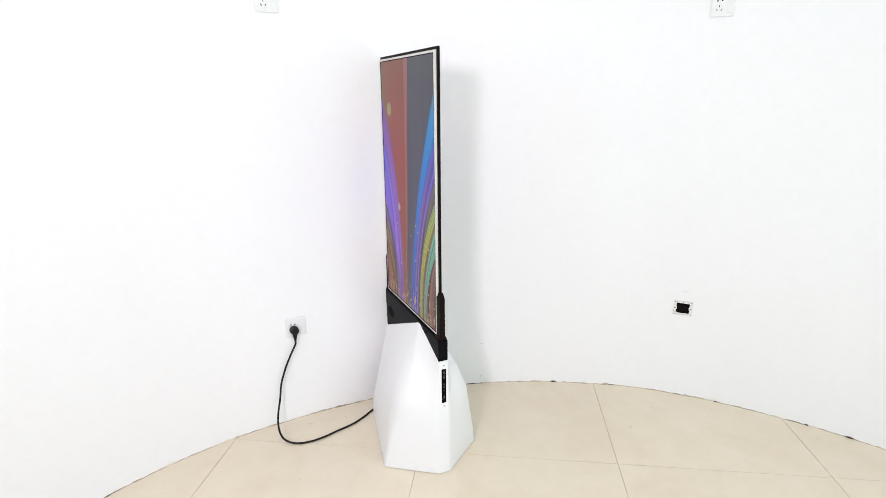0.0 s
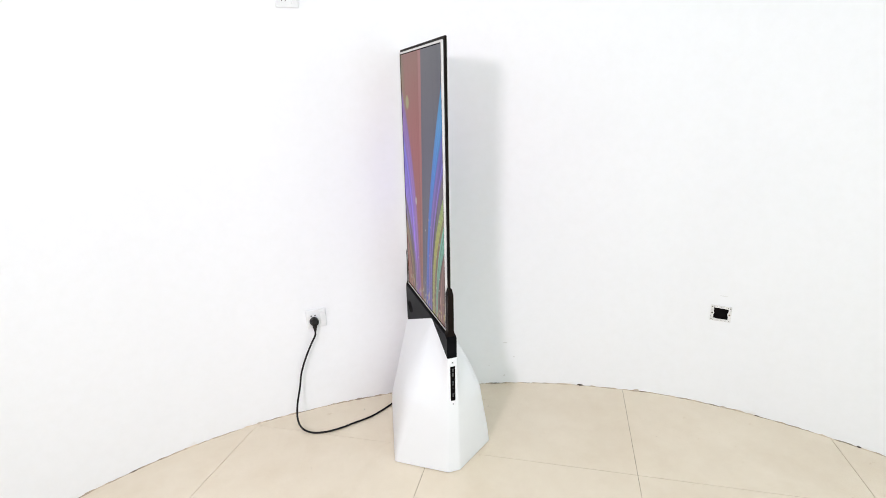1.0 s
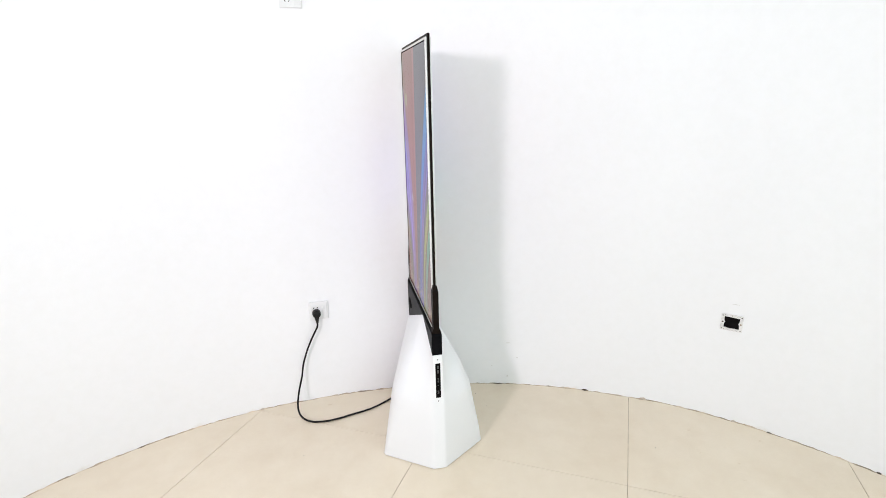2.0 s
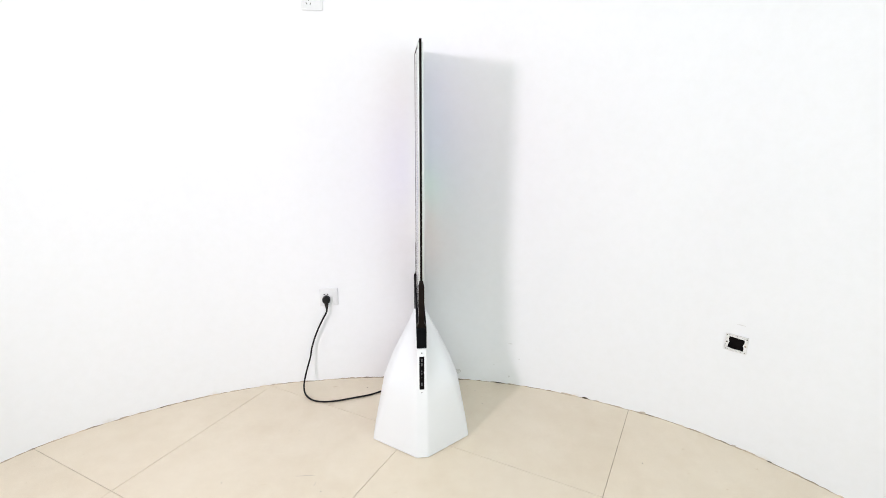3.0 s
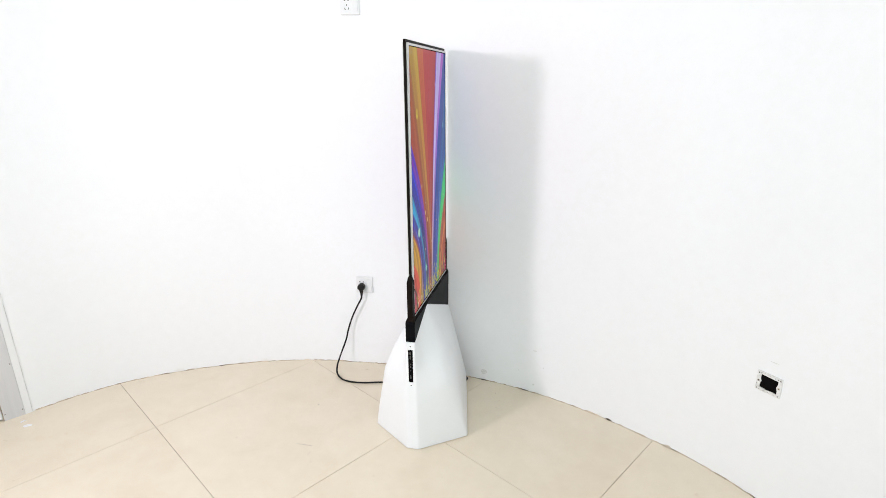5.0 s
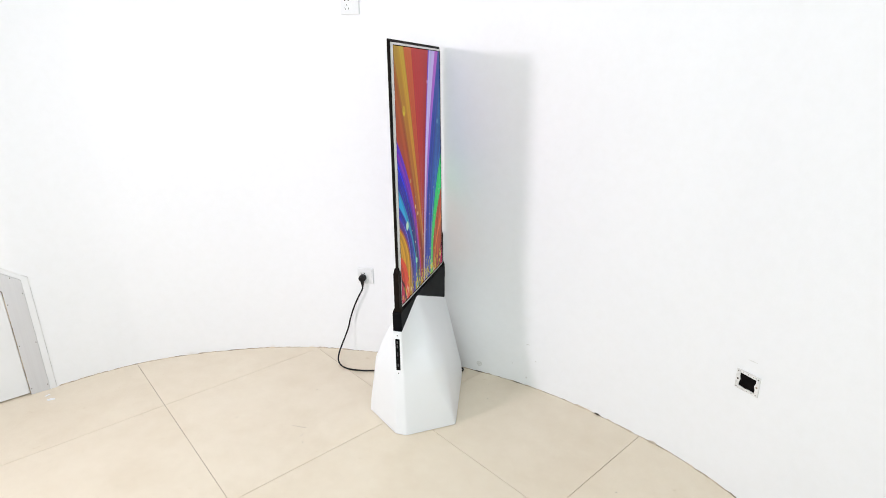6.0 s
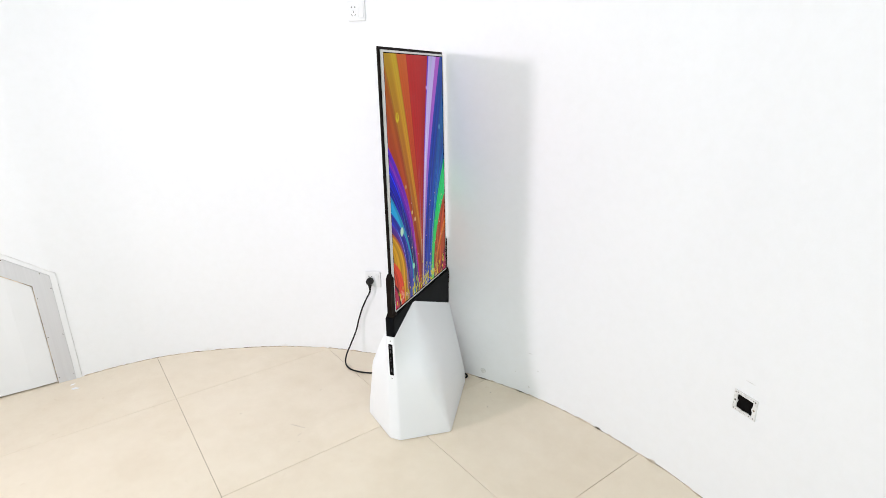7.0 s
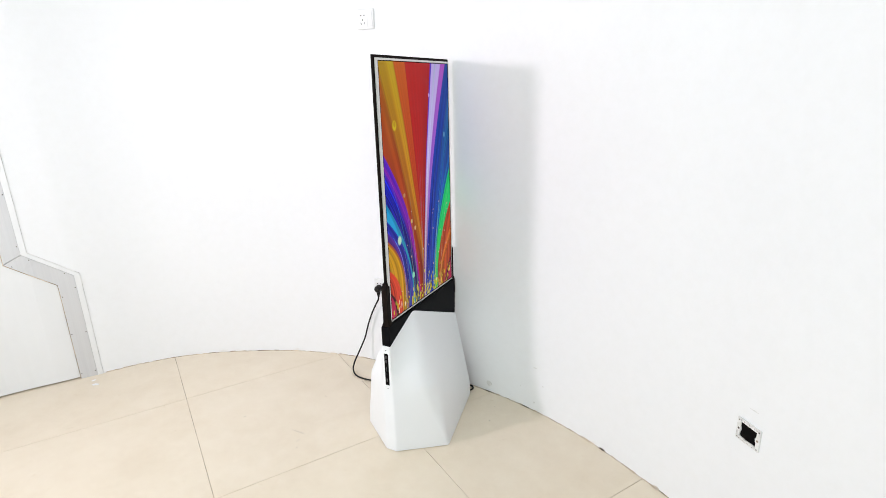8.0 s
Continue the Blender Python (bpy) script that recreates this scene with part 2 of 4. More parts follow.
def build_wall():
    thick = 0.18
    stops = sorted({float(d) for d in range(0, 360, 1)} | {DOOR_MID + s * h for s in (-1, 1) for h in (DOOR_WIDE, DOOR_NARROW)} | set(KEY_OPENING[:2]) | set(FILL_OPENING[:2]))
    bm = bmesh.new()

    def piece(a, b, lo_a, lo_b, hi, closed):
        q = [bm.verts.new(on_wall(d, z, o)) for d, z in ((a, lo_a), (b, lo_b), (b, hi), (a, hi)) for o in (0.0, -thick)]
        sides = [(0, 2, 4, 6), (1, 7, 5, 3), (0, 1, 3, 2), (4, 5, 7, 6)]
        for f in sides + [(0, 6, 7, 1)] * closed[0] + [(2, 3, 5, 4)] * closed[1]:
            bm.faces.new([q[i] for i in f])

    e = 1e-4
    for a, b in zip(stops, stops[1:] + [360.0 + stops[0]]):
        mid = (a + b) / 2
        jump = [abs(door_open(x + e) - door_open(x - e)) > 0.05 for x in (a, b)]
        if KEY_OPENING[0] < mid < KEY_OPENING[1]:
            piece(a, b, -0.02, -0.02, KEY_OPENING[2], jump)
            piece(a, b, KEY_OPENING[3], KEY_OPENING[3], CEIL + 0.02, jump)
        elif FILL_OPENING[0] < mid < FILL_OPENING[1]:
            piece(a, b, FILL_OPENING[3], FILL_OPENING[3], CEIL + 0.02, jump)
        else:
            piece(a, b, door_open(a + e) or -0.02, door_open(b - e) or -0.02, CEIL + 0.02, [jump[0] or a in (KEY_OPENING[1], FILL_OPENING[1]), jump[1] or b in (KEY_OPENING[0], FILL_OPENING[0])])
    bmesh.ops.remove_doubles(bm, verts=bm.verts[:], dist=1e-5)
    bmesh.ops.recalc_face_normals(bm, faces=bm.faces[:])
    for f in bm.faces:
        f.smooth = True
    for e in bm.edges:
        e.smooth = e.calc_face_angle(0) < 0.4
    return link("wall_round", bm, M_WALL)


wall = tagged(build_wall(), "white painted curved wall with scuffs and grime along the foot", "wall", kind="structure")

bm = bmesh.new()
bmesh.ops.create_circle(bm, cap_ends=True, segments=96, radius=RADIUS + 0.2)
bmesh.ops.translate(bm, verts=bm.verts[:], vec=(CX, CY, CEIL))
top = bmesh.ops.extrude_face_region(bm, geom=bm.faces[:])
bmesh.ops.translate(bm, verts=[g for g in top["geom"] if isinstance(g, bmesh.types.BMVert)], vec=(0, 0, 0.1))
tagged(link("ceiling", bm, M_CEIL), "plain white painted ceiling", "ceiling", kind="structure")

# rims for the ceiling light and the window, both added out of view
panel = tagged(empty("added_ceiling_light", pose(*LAMP, CEIL - 0.05)), "white rim of a round ceiling light added out of view", "ceiling light")
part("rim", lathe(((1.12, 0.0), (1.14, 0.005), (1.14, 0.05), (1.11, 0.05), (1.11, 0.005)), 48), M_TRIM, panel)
window = tagged(empty("unseen_window_1", wall_frame((KEY_OPENING[0] + KEY_OPENING[1]) / 2, (KEY_OPENING[2] + KEY_OPENING[3]) / 2, -0.06)),
                "white frame of a small unseen window added for the key light", "window", kind="structure")
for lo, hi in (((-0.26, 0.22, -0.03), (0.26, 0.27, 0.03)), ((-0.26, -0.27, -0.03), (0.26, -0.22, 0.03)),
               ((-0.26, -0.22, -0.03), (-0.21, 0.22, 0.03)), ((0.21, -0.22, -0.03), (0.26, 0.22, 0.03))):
    part("unseen_window_frame", box_bm(lo, hi, 0.004), M_TRIM, window)

# ---- stepped door: leaf, steel edging and outer trim ----
door = tagged(empty("door_1", pose(*on_wall(DOOR_MID, 0.0))), "closed white flush door with a stepped grey steel edging", "door", kind="structure")
DOOR_INV = Matrix.Translation(-on_wall(DOOR_MID, 0.0))


def band(name, inner, outer, z_in, z_out, front, back, material, label="", mitre=False):
    """Edging that follows the doorway's stepped outline on both sides, between two offsets in degrees and height."""
    for s in (-1, 1):
        lines = []
        for off, dz in ((inner, z_in), (outer, z_out)):
            w, n = DOOR_WIDE + off, DOOR_NARROW + off
            pts = [(w, 0.0), (w, STEP_LOW + dz)]
            pts += [(w + (n - w) * k / 6, STEP_LOW + dz + (STEP_HIGH - STEP_LOW) * k / 6) for k in range(1, 7)]
            pts += [(n, 1.4), (n, DOOR_TOP + dz)]
            lines.append([(DOOR_MID + s * d, z) for d, z in pts])
        last = len(lines[0]) - 1
        for first, end in (((0, last - 2), (last - 2, last)) if mitre else ((0, last),)):
            bm = bmesh.new()
            rows = [[bm.verts.new(DOOR_INV @ on_wall(d, z + (0.0025 if i == first and first else 0.0), o)) for i, (d, z) in enumerate(ln) if first <= i <= end] for ln in lines for o in (front, back)]
            a, b, c, d = rows
            for i in range(len(a) - 1):
                for p, q in ((a, c), (b, a), (d, b), (c, d)):
                    bm.faces.new((p[i], p[i + 1], q[i + 1], q[i]))
            for i in (0, -1):
                bm.faces.new((a[i], b[i], d[i], c[i]))
            part(name, bm, material, door, label)


band("steel_edging", -2.6, -0.45, -0.038, 0.0, 0.003, -0.05, M_STEEL, "brushed grey steel edging with small screws", True)
band("seal_strip", -2.70, -2.61, -0.041, -0.039, 0.0015, -0.03, M_SEAL)
band("outer_trim", -0.43, 0.28, 0.001, 0.006, 0.0032, -0.05, M_TRIM, "narrow white outer trim")
# grey band painted for the shadow along the trim's outer seam
band("seam_shadow_line", 0.285, 0.335, 0.0063, 0.008, 0.0012, -0.03, M_SEAM_SHADOW)


def door_leaf():
    bm = bmesh.new()
    rows = []
    w, n = DOOR_WIDE - 2.75, DOOR_NARROW - 2.75
    cols = [-w + (w - n) * k / 4 for k in range(5)] + [-n + 2 * n * k / 8 for k in range(9)] + [n + (w - n) * k / 4 for k in range(5)]
    tops = [STEP_LOW - 0.042 + (STEP_HIGH - STEP_LOW) * k / 4 for k in range(5)] + [DOOR_TOP - 0.043] * 9 + [STEP_HIGH - 0.042 - (STEP_HIGH - STEP_LOW) * k / 4 for k in range(5)]
    for o in (-0.004, -0.045):
        rows.append([(bm.verts.new(DOOR_INV @ on_wall(DOOR_MID + d, 0.008, o)), bm.verts.new(DOOR_INV @ on_wall(DOOR_MID + d, z, o))) for d, z in zip(cols, tops)])
    f, k = rows
    for i in range(len(cols) - 1):
        for p in ((f[i][0], f[i + 1][0], f[i + 1][1], f[i][1]), (k[i][0], k[i][1], k[i + 1][1], k[i + 1][0]),
                  (f[i][1], f[i + 1][1], k[i + 1][1], k[i][1]), (f[i][0], k[i][0], k[i + 1][0], f[i + 1][0])):
            bm.faces.new(p)
    for i in (0, -1):
        bm.faces.new((f[i][0], f[i][1], k[i][1], k[i][0]))
    return bm


part("door_leaf", door_leaf(), M_DOOR, door)
step = STEP_HIGH - STEP_LOW
for s in (-1, 1):
    for half, z in ((DOOR_WIDE - 0.62, 0.03), (DOOR_WIDE - 2.42, 0.03), (DOOR_WIDE - 0.62, 0.26), (DOOR_WIDE - 2.42, 0.26), (DOOR_WIDE - 0.62, 0.51), (DOOR_WIDE - 2.42, 0.47),
                    (DOOR_WIDE - 0.55 - 5.48 * 0.17, STEP_LOW + step * 0.17 - 0.006), (DOOR_WIDE - 0.55 - 5.48 * 0.84, STEP_LOW + step * 0.84 - 0.006),
                    (DOOR_WIDE - 2.4 - 5.48 * 0.88, STEP_LOW + step * 0.88 - 0.034), (DOOR_NARROW - 0.62, STEP_HIGH + 0.045), (DOOR_NARROW - 2.42, STEP_HIGH + 0.30), (DOOR_NARROW - 0.62, STEP_HIGH + 0.30)):
        m = wall_frame(DOOR_MID + s * half, z, 0.003)
        part("screw", lathe(((0.0024, 0.0), (0.0024, 0.0008), (0.0014, 0.0012)), 10, DOOR_INV @ m), M_GRIME_SHADE, door)

# ---- floor: screed and 0.8 m tiles ----
TILE, TURN = 0.8, radians(-30.55)
E1, E2 = Vector((-math.sin(TURN), math.cos(TURN))), Vector((math.cos(TURN), math.sin(TURN)))
ORIGIN = Vector((-0.729, 0.249))

floor = tagged(empty("floor", pose(CX, CY, 0)), "polished cream porcelain floor tiles with thin dark joints", "floor", kind="structure")
bm = bmesh.new()
bmesh.ops.create_circle(bm, cap_ends=True, segments=96, radius=RADIUS + 0.17)
bmesh.ops.translate(bm, verts=bm.verts[:], vec=(0, 0, -0.0025))
low = bmesh.ops.extrude_face_region(bm, geom=bm.faces[:])
bmesh.ops.translate(bm, verts=[g for g in low["geom"] if isinstance(g, bmesh.types.BMVert)], vec=(0, 0, -0.05))
part("joint_bed", bm, M_GROUT, floor, "dark brown joint filler")


def clip_to_round(poly, radius):
    """Cuts a convex outline by a many-sided disc."""
    n = 96
    for k in range(n):
        a = 2 * math.pi * k / n
        nrm = Vector((math.cos(a), math.sin(a)))
        out = []
        for i, p in enumerate(poly):
            q = poly[(i + 1) % len(poly)]
            dp, dq = p.dot(nrm) - radius, q.dot(nrm) - radius
            if dp <= 0:
                out.append(p)
            if dp * dq < 0:
                out.append(p + (q - p) * (dp / (dp - dq)))
        poly = out
        if len(poly) < 3:
            return []
    return poly


def build_tiles():
    gap = 0.0009
    rng = random.Random(4)
    for i in range(-7, 4):
        for j in range(-4, 7):
            base = ORIGIN + E1 * TILE * i + E2 * TILE * j - Vector((CX, CY))
            quad = [base + E1 * a + E2 * b for a, b in ((gap, gap), (gap, TILE - gap), (TILE - gap, TILE - gap), (TILE - gap, gap))]
            poly = clip_to_round(quad, RADIUS + 0.12)
            if not poly:
                continue
            lift = rng.uniform(-0.0003, 0.0003)
            bm = bmesh.new()
            mid = sum(poly, Vector((0, 0))) / len(poly)
            rows = [[bm.verts.new((p.x, p.y, z)) for p in q] for z, q in
                    ((-0.003, poly), (lift - 0.0006, poly), (lift, [p + (mid - p).normalized() * 0.0007 for p in poly]))]
            for a, b in zip(rows, rows[1:]):
                for k in range(len(poly)):
                    bm.faces.new((a[k], a[(k + 1) % len(poly)], b[(k + 1) % len(poly)], b[k]))
            bm.faces.new(rows[-1])
            part("tile", bm, M_TILE, floor)


# sealant bead along the wall's foot, thin and dirty
def bead():
    rng = random.Random(9)
    bm = bmesh.new()
    prev = None
    for k in range(0, 721):
        d = k * 0.5
        if abs(d - DOOR_MID) < DOOR_WIDE + 0.6 or FILL_OPENING[0] - 0.3 < d < FILL_OPENING[1] + 0.3:
            prev = None
            continue
        w, h = 0.0034 * rng.uniform(0.2, 1.9), 0.0028 * rng.uniform(0.1, 2.2)
        ring = [bm.verts.new(on_wall(d, z, o)) for z, o in ((-0.001, -0.001), (-0.001, w), (h * 0.5, w * 0.7), (h, -0.001))]
        if prev:
            for i in range(4):
                bm.faces.new((prev[i], prev[(i + 1) % 4], ring[(i + 1) % 4], ring[i]))
        prev = ring
    return bm


tagged(link("trim_sealant", bead(), M_SEAL), "thin dirty brown sealant line at the wall's foot", "sealant", kind="structure")


# ---- the two-sided display on its faceted plinth ----
display = tagged(empty("advertising_display", pose(-0.0025, 0, 0, 0, 0, 0.45)),
                 "slim black double-sided portrait display on a white faceted plinth", "display stand")
YN, YF, ZT = -0.298, 0.270, 1.566            # frame: near edge, far edge, top
SN, SF, SB, ST = -0.2885, 0.266, 0.572, 1.556  # silver bezel's outer edges
PN = -0.2705                                 # picture's near edge


def ring_bm(outer, inner, x0, x1, bevel=0.0):
    """Rectangular ring in (y, z) with depth along x."""
    bm = bmesh.new()
    def corners(r):
        return ((r[0], r[2]), (r[1], r[2]), (r[1], r[3]), (r[0], r[3]))
    v = [[[bm.verts.new((x, y, z)) for y, z in corners(r)] for r in (outer, inner)] for x in (x0, x1)]
    for i in range(4):
        k = (i + 1) % 4
        bm.faces.new((v[0][0][i], v[0][0][k], v[0][1][k], v[0][1][i]))
        bm.faces.new((v[1][0][i], v[1][1][i], v[1][1][k], v[1][0][k]))
        bm.faces.new((v[0][0][i], v[1][0][i], v[1][0][k], v[0][0][k]))
        bm.faces.new((v[0][1][i], v[0][1][k], v[1][1][k], v[1][1][i]))
    if bevel:
        bmesh.ops.bevel(bm, geom=bm.edges[:], offset=bevel, segments=2, affect="EDGES")
    return bm


def plinth_bm():
    """Pedestal: pointed towards the ports, a crisp corner at each side of the foot that melts into one swelling flank, and a peaked ridge."""
    def along(stops, w):
        return Vector([float(np.interp(w, [p[0] for p in stops], [p[1][k] for p in stops])) for k in range(3)])

    near = ((0.0, (0.024, -0.320, 0.003)), (1.0, (0.019, -0.318, 0.481)))
    side = ((0.0, (0.203, -0.188, 0.003)), (0.6, (0.158, -0.237, 0.348)), (1.0, (0.019, -0.132, 0.566)))
    far = ((0.0, (0.124, 0.205, 0.003)), (0.15, (0.119, 0.215, 0.06)), (1.0, (0.022, 0.262, 0.396)))
    rows = []
    for k in range(29):
        w = k / 28
        n, f = along(near, w), along(far, w)
        q = (along(side, max(0.0, w - 0.07)) + along(side, min(1.0, w + 0.07))) / 2 if 0.07 < w < 0.93 else along(side, w)
        soft = float(np.interp(w, (0.0, 0.12, 0.35, 0.65, 0.9, 1.0), (0.03, 0.05, 0.16, 0.27, 0.10, 0.05)))
        a, b = q + (n - q) * soft * 1.5, q + (f - q) * soft
        row = [n + (a - n) * c / 5 for c in range(5)]
        row += [a * (1 - c) ** 2 + q * 2 * c * (1 - c) + b * c * c for c in [c / 10 for c in range(11)]]
        row += [b + (f - b) * c / 7 for c in range(1, 8)]
        rows.append(row)
    bm = bmesh.new()
    grid = {m: [[bm.verts.new((p.x * m, p.y, p.z)) for p in row] for row in rows] for m in (1, -1)}
    for g in grid.values():
        for lo, hi in zip(g, g[1:]):
            for c in range(len(lo) - 1):
                bm.faces.new((lo[c], lo[c + 1], hi[c + 1], hi[c]))
    l, r = grid[-1], grid[1]
    for lo_l, hi_l, lo_r, hi_r in zip(l, l[1:], r, r[1:]):
        for c in (0, -1):
            bm.faces.new((lo_l[c], lo_r[c], hi_r[c], hi_l[c]))
    for c in range(len(l[0]) - 1):
        bm.faces.new((l[-1][c], l[-1][c + 1], r[-1][c + 1], r[-1][c]))
    bm.faces.new(r[0] + l[0][::-1])
    bmesh.ops.recalc_face_normals(bm, faces=bm.faces[:])
    tips = {v for g in grid.values() for v in [row[0] for row in g]}
    front = [e for e in bm.edges if e.verts[0] in tips and e.verts[1] in tips and abs(e.verts[0].co.z - e.verts[1].co.z) > 0.004]
    bmesh.ops.bevel(bm, geom=front, offset=0.006, segments=3, affect="EDGES", profile=0.5)
    for f in bm.faces:
        f.smooth = f.calc_center_median().z > 0.004
    for e in bm.edges:
        e.smooth = e.calc_face_angle(0) < 0.6
    return bm


plinth = part("plinth", plinth_bm(), M_PLINTH, display, "white lacquered faceted plinth with rounded edges")
outline = [(0.024, -0.316), (0.184, -0.200), (0.194, -0.166), (0.124, 0.205)]
outline += [(-x, y) for x, y in outline[::-1]]
# dark strip stands in for the shade line where plinth meets floor
part("foot_shade_strip", prism([(x * 0.985, y * 0.985) for x, y in outline], (0.0002, 0.0032), "z"), M_GRIME_SHADE, plinth, "thin dark strip painted as the shade under the plinth")
part("port_recess", box_bm((-0.0092, -0.3200, 0.311), (0.0092, -0.316, 0.451), 0.0015), M_HOLE, plinth, "black connector strip let into the front edge")
for z, w, h in ((0.437, 0.006, 0.012), (0.419, 0.006, 0.014), (0.390, 0.004, 0.006), (0.379, 0.004, 0.008), (0.363, 0.003, 0.004), (0.335, 0.005, 0.014)):
    part("port", box_bm((-w / 2, -0.3215, z - h / 2), (w / 2, -0.319, z + h / 2), 0.0008), M_PORT, plinth)
for z in (0.466, 0.297):
    part("screw", lathe(((0.0022, 0.0), (0.0022, 0.001), (0.001, 0.0015)), 10, pose(0, -0.3182, z, 90)), M_HOLE, plinth)

# upper frame: black core, silver bezel on both faces
part("frame", ring_bm((YN, YF, 0.50, ZT), (PN - 0.004, SF - 0.006, 0.58, ST - 0.006), -0.0037, 0.0037, 0.0010), M_BLACK, display, "slim black metal frame")
part("back_panel", box_bm((-0.0030, PN - 0.006, SB), (0.0030, SF, ST)), M_BLACK, display)
BW = 0.0105                                   # bezel's width, with a dark gasket inside it
for s in (-1, 1):
    inner = (PN - 0.003, SF - BW + 0.003, SB + BW - 0.003, ST - BW + 0.003)
    part("bezel", ring_bm((SN, SF, SB, ST), inner, s * 0.0039, s * 0.0092, 0.0012), M_SILVER, display, "silver bezel round the screen")
    part("gasket", ring_bm(inner, (PN - 0.0002, SF - BW + 0.0002, SB + BW - 0.0002, ST - BW + 0.0002), s * 0.0050, s * 0.0086), M_HOLE, display)

# lower shell: chin that follows the plinth's ridge, and thicker cheeks at both edges
chin = [(-0.314, 0.475), (-0.130, 0.557), (0.258, 0.392), (0.265, 0.402), (0.268, 0.545), (0.266, 0.569), (-0.300, 0.569), (-0.314, 0.560)]
part("chin", prism(chin, (-0.0185, 0.0185), "x", 0.0015), M_CHIN, display, "black lower housing with a speaker grille and buttons")
for y0, y1 in ((-0.308, -0.2815), (0.2615, 0.2735)):
    bm = bmesh.new()
    rows = []
    for z, h, grow in ((0.50, 0.0175, 0.0), (0.566, 0.0175, 0.0), (0.582, 0.0105, 0.0), (0.722, 0.0105, 0.0), (0.742, 0.0068, -0.006)):
        out0, out1 = (y0 - grow, y1) if y0 < 0 else (y0, y1 + grow)
        rows.append([bm.verts.new(c) for c in ((-h, out0, z), (h, out0, z), (h, out1, z), (-h, out1, z))])
    for a, b in zip(rows, rows[1:]):
        for i in range(4):
            bm.faces.new((a[i], a[(i + 1) % 4], b[(i + 1) % 4], b[i]))
    bm.faces.new(rows[0])
    bm.faces.new(rows[-1])
    part("side_cheek", bm, M_BLACK, display)
bm = bmesh.new()
for i in range(9):
    y, hgt = 0.240 - i * 0.009, 0.022 * math.sin(math.pi * (i + 0.8) / 9.6) + 0.003
    box_bm((-0.0192, y - 0.0022, 0.482 - hgt), (-0.0184, y + 0.0022, 0.482 + hgt), 0.0, None, bm)
part("speaker_grille", bm, M_HOLE, display)
for i in range(6):
    y = -0.235 + i * 0.017
    part("button", box_bm((-0.0194, y - 0.005, 0.550), (-0.0180, y + 0.005, 0.553), 0.0005), M_HOLE, display)


# pictures: streams of colour that rise from the foot and bend outwards
NU, NV = 261, 461
UU, VV = np.meshgrid(np.linspace(0, 1, NU), np.linspace(0, 1, NV))      # u to the viewer's right, v up
ALL_LEFT, ALL_RIGHT = (-0.4, -0.4, 1.0, 1.0), (1.4, 1.4, 1.0, 1.0)


def smooth_noise(rng, x, count, soft):
    """Soft random values along x, which runs from 0 to 1."""
    row = np.convolve(rng.normal(size=count + soft - 1), np.ones(soft) / soft ** 0.5, "valid")
    return np.interp(np.clip(x, 0, 1), np.linspace(0, 1, count), row)


def edge_curve(foot, end, height, power):
    """A stream's edge: from foot at the bottom to end at a height, then on."""
    wave = 0.004 * np.sin(11 * VV + 20 * foot) * (1 - VV)
    return foot + wave + (end - foot) * (VV / height) ** power


def stream(rgb, rng, left, right, low, high, mid=None, strands=0.3, soft=0.004):
    """Paint one stream between two edges, low colour at the foot, high at its end."""
    lo, hi = edge_curve(*left), edge_curve(*right)
    across = (UU - lo) / np.maximum(hi - lo, 1e-4)
    top = max(0.3, min(1.0, max(left[2], right[2])))
    heights = (0.0, 0.62 * top, top)
    stops = (low, mid or [(a + b) / 2 for a, b in zip(low, high)], high)
    col = np.stack([np.interp(VV, heights, [c[k] for c in stops]) for k in range(3)], -1)
    drift = across + 0.10 * np.sin(3.0 * VV + 7 * left[0])
    shade = smooth_noise(rng, drift * 0.8 + 0.1, 34, 3) + 0.8 * smooth_noise(rng, drift * 0.8 + 0.1, 90, 2)
    col = col * np.clip(1 + strands * shade * np.clip(1.15 - VV, 0.2, 1), 0.06, 1.9)[..., None]
    w = np.clip((UU - lo) / soft + 0.5, 0, 1) * np.clip((hi - UU) / soft + 0.5, 0, 1)
    rgb[:] = rgb * (1 - w[..., None]) + col * w[..., None]


def hair(rgb, foot, end, height, power, width, colour, strength):
    """One thin bright line along a stream."""
    w = strength * np.clip(1.3 - np.abs(UU - edge_curve(foot, end, height, power)) / width, 0, 1) * np.clip((height - VV) * 3, 0, 1)
    rgb[:] = rgb * (1 - w[..., None]) + np.array(colour) * w[..., None]


def drop(rgb, u, v, r, colour, tall=1.0):
    d = np.hypot(UU - u, (VV - v) * 1.757 / tall) / r
    w = np.clip((1 - d) * 3, 0, 1)[..., None]
    rgb[:] = rgb * (1 - w) + np.array(colour) * w


def spray(rgb, rng, count, spread, palette):
    for _ in range(count):
        r = rng.uniform(0.003, 0.009)
        drop(rgb, rng.uniform(0.03, 0.98), abs(rng.normal()) * spread, r, palette[rng.integers(len(palette))], rng.choice((1.0, 1.0, 2.5, 4.0)))


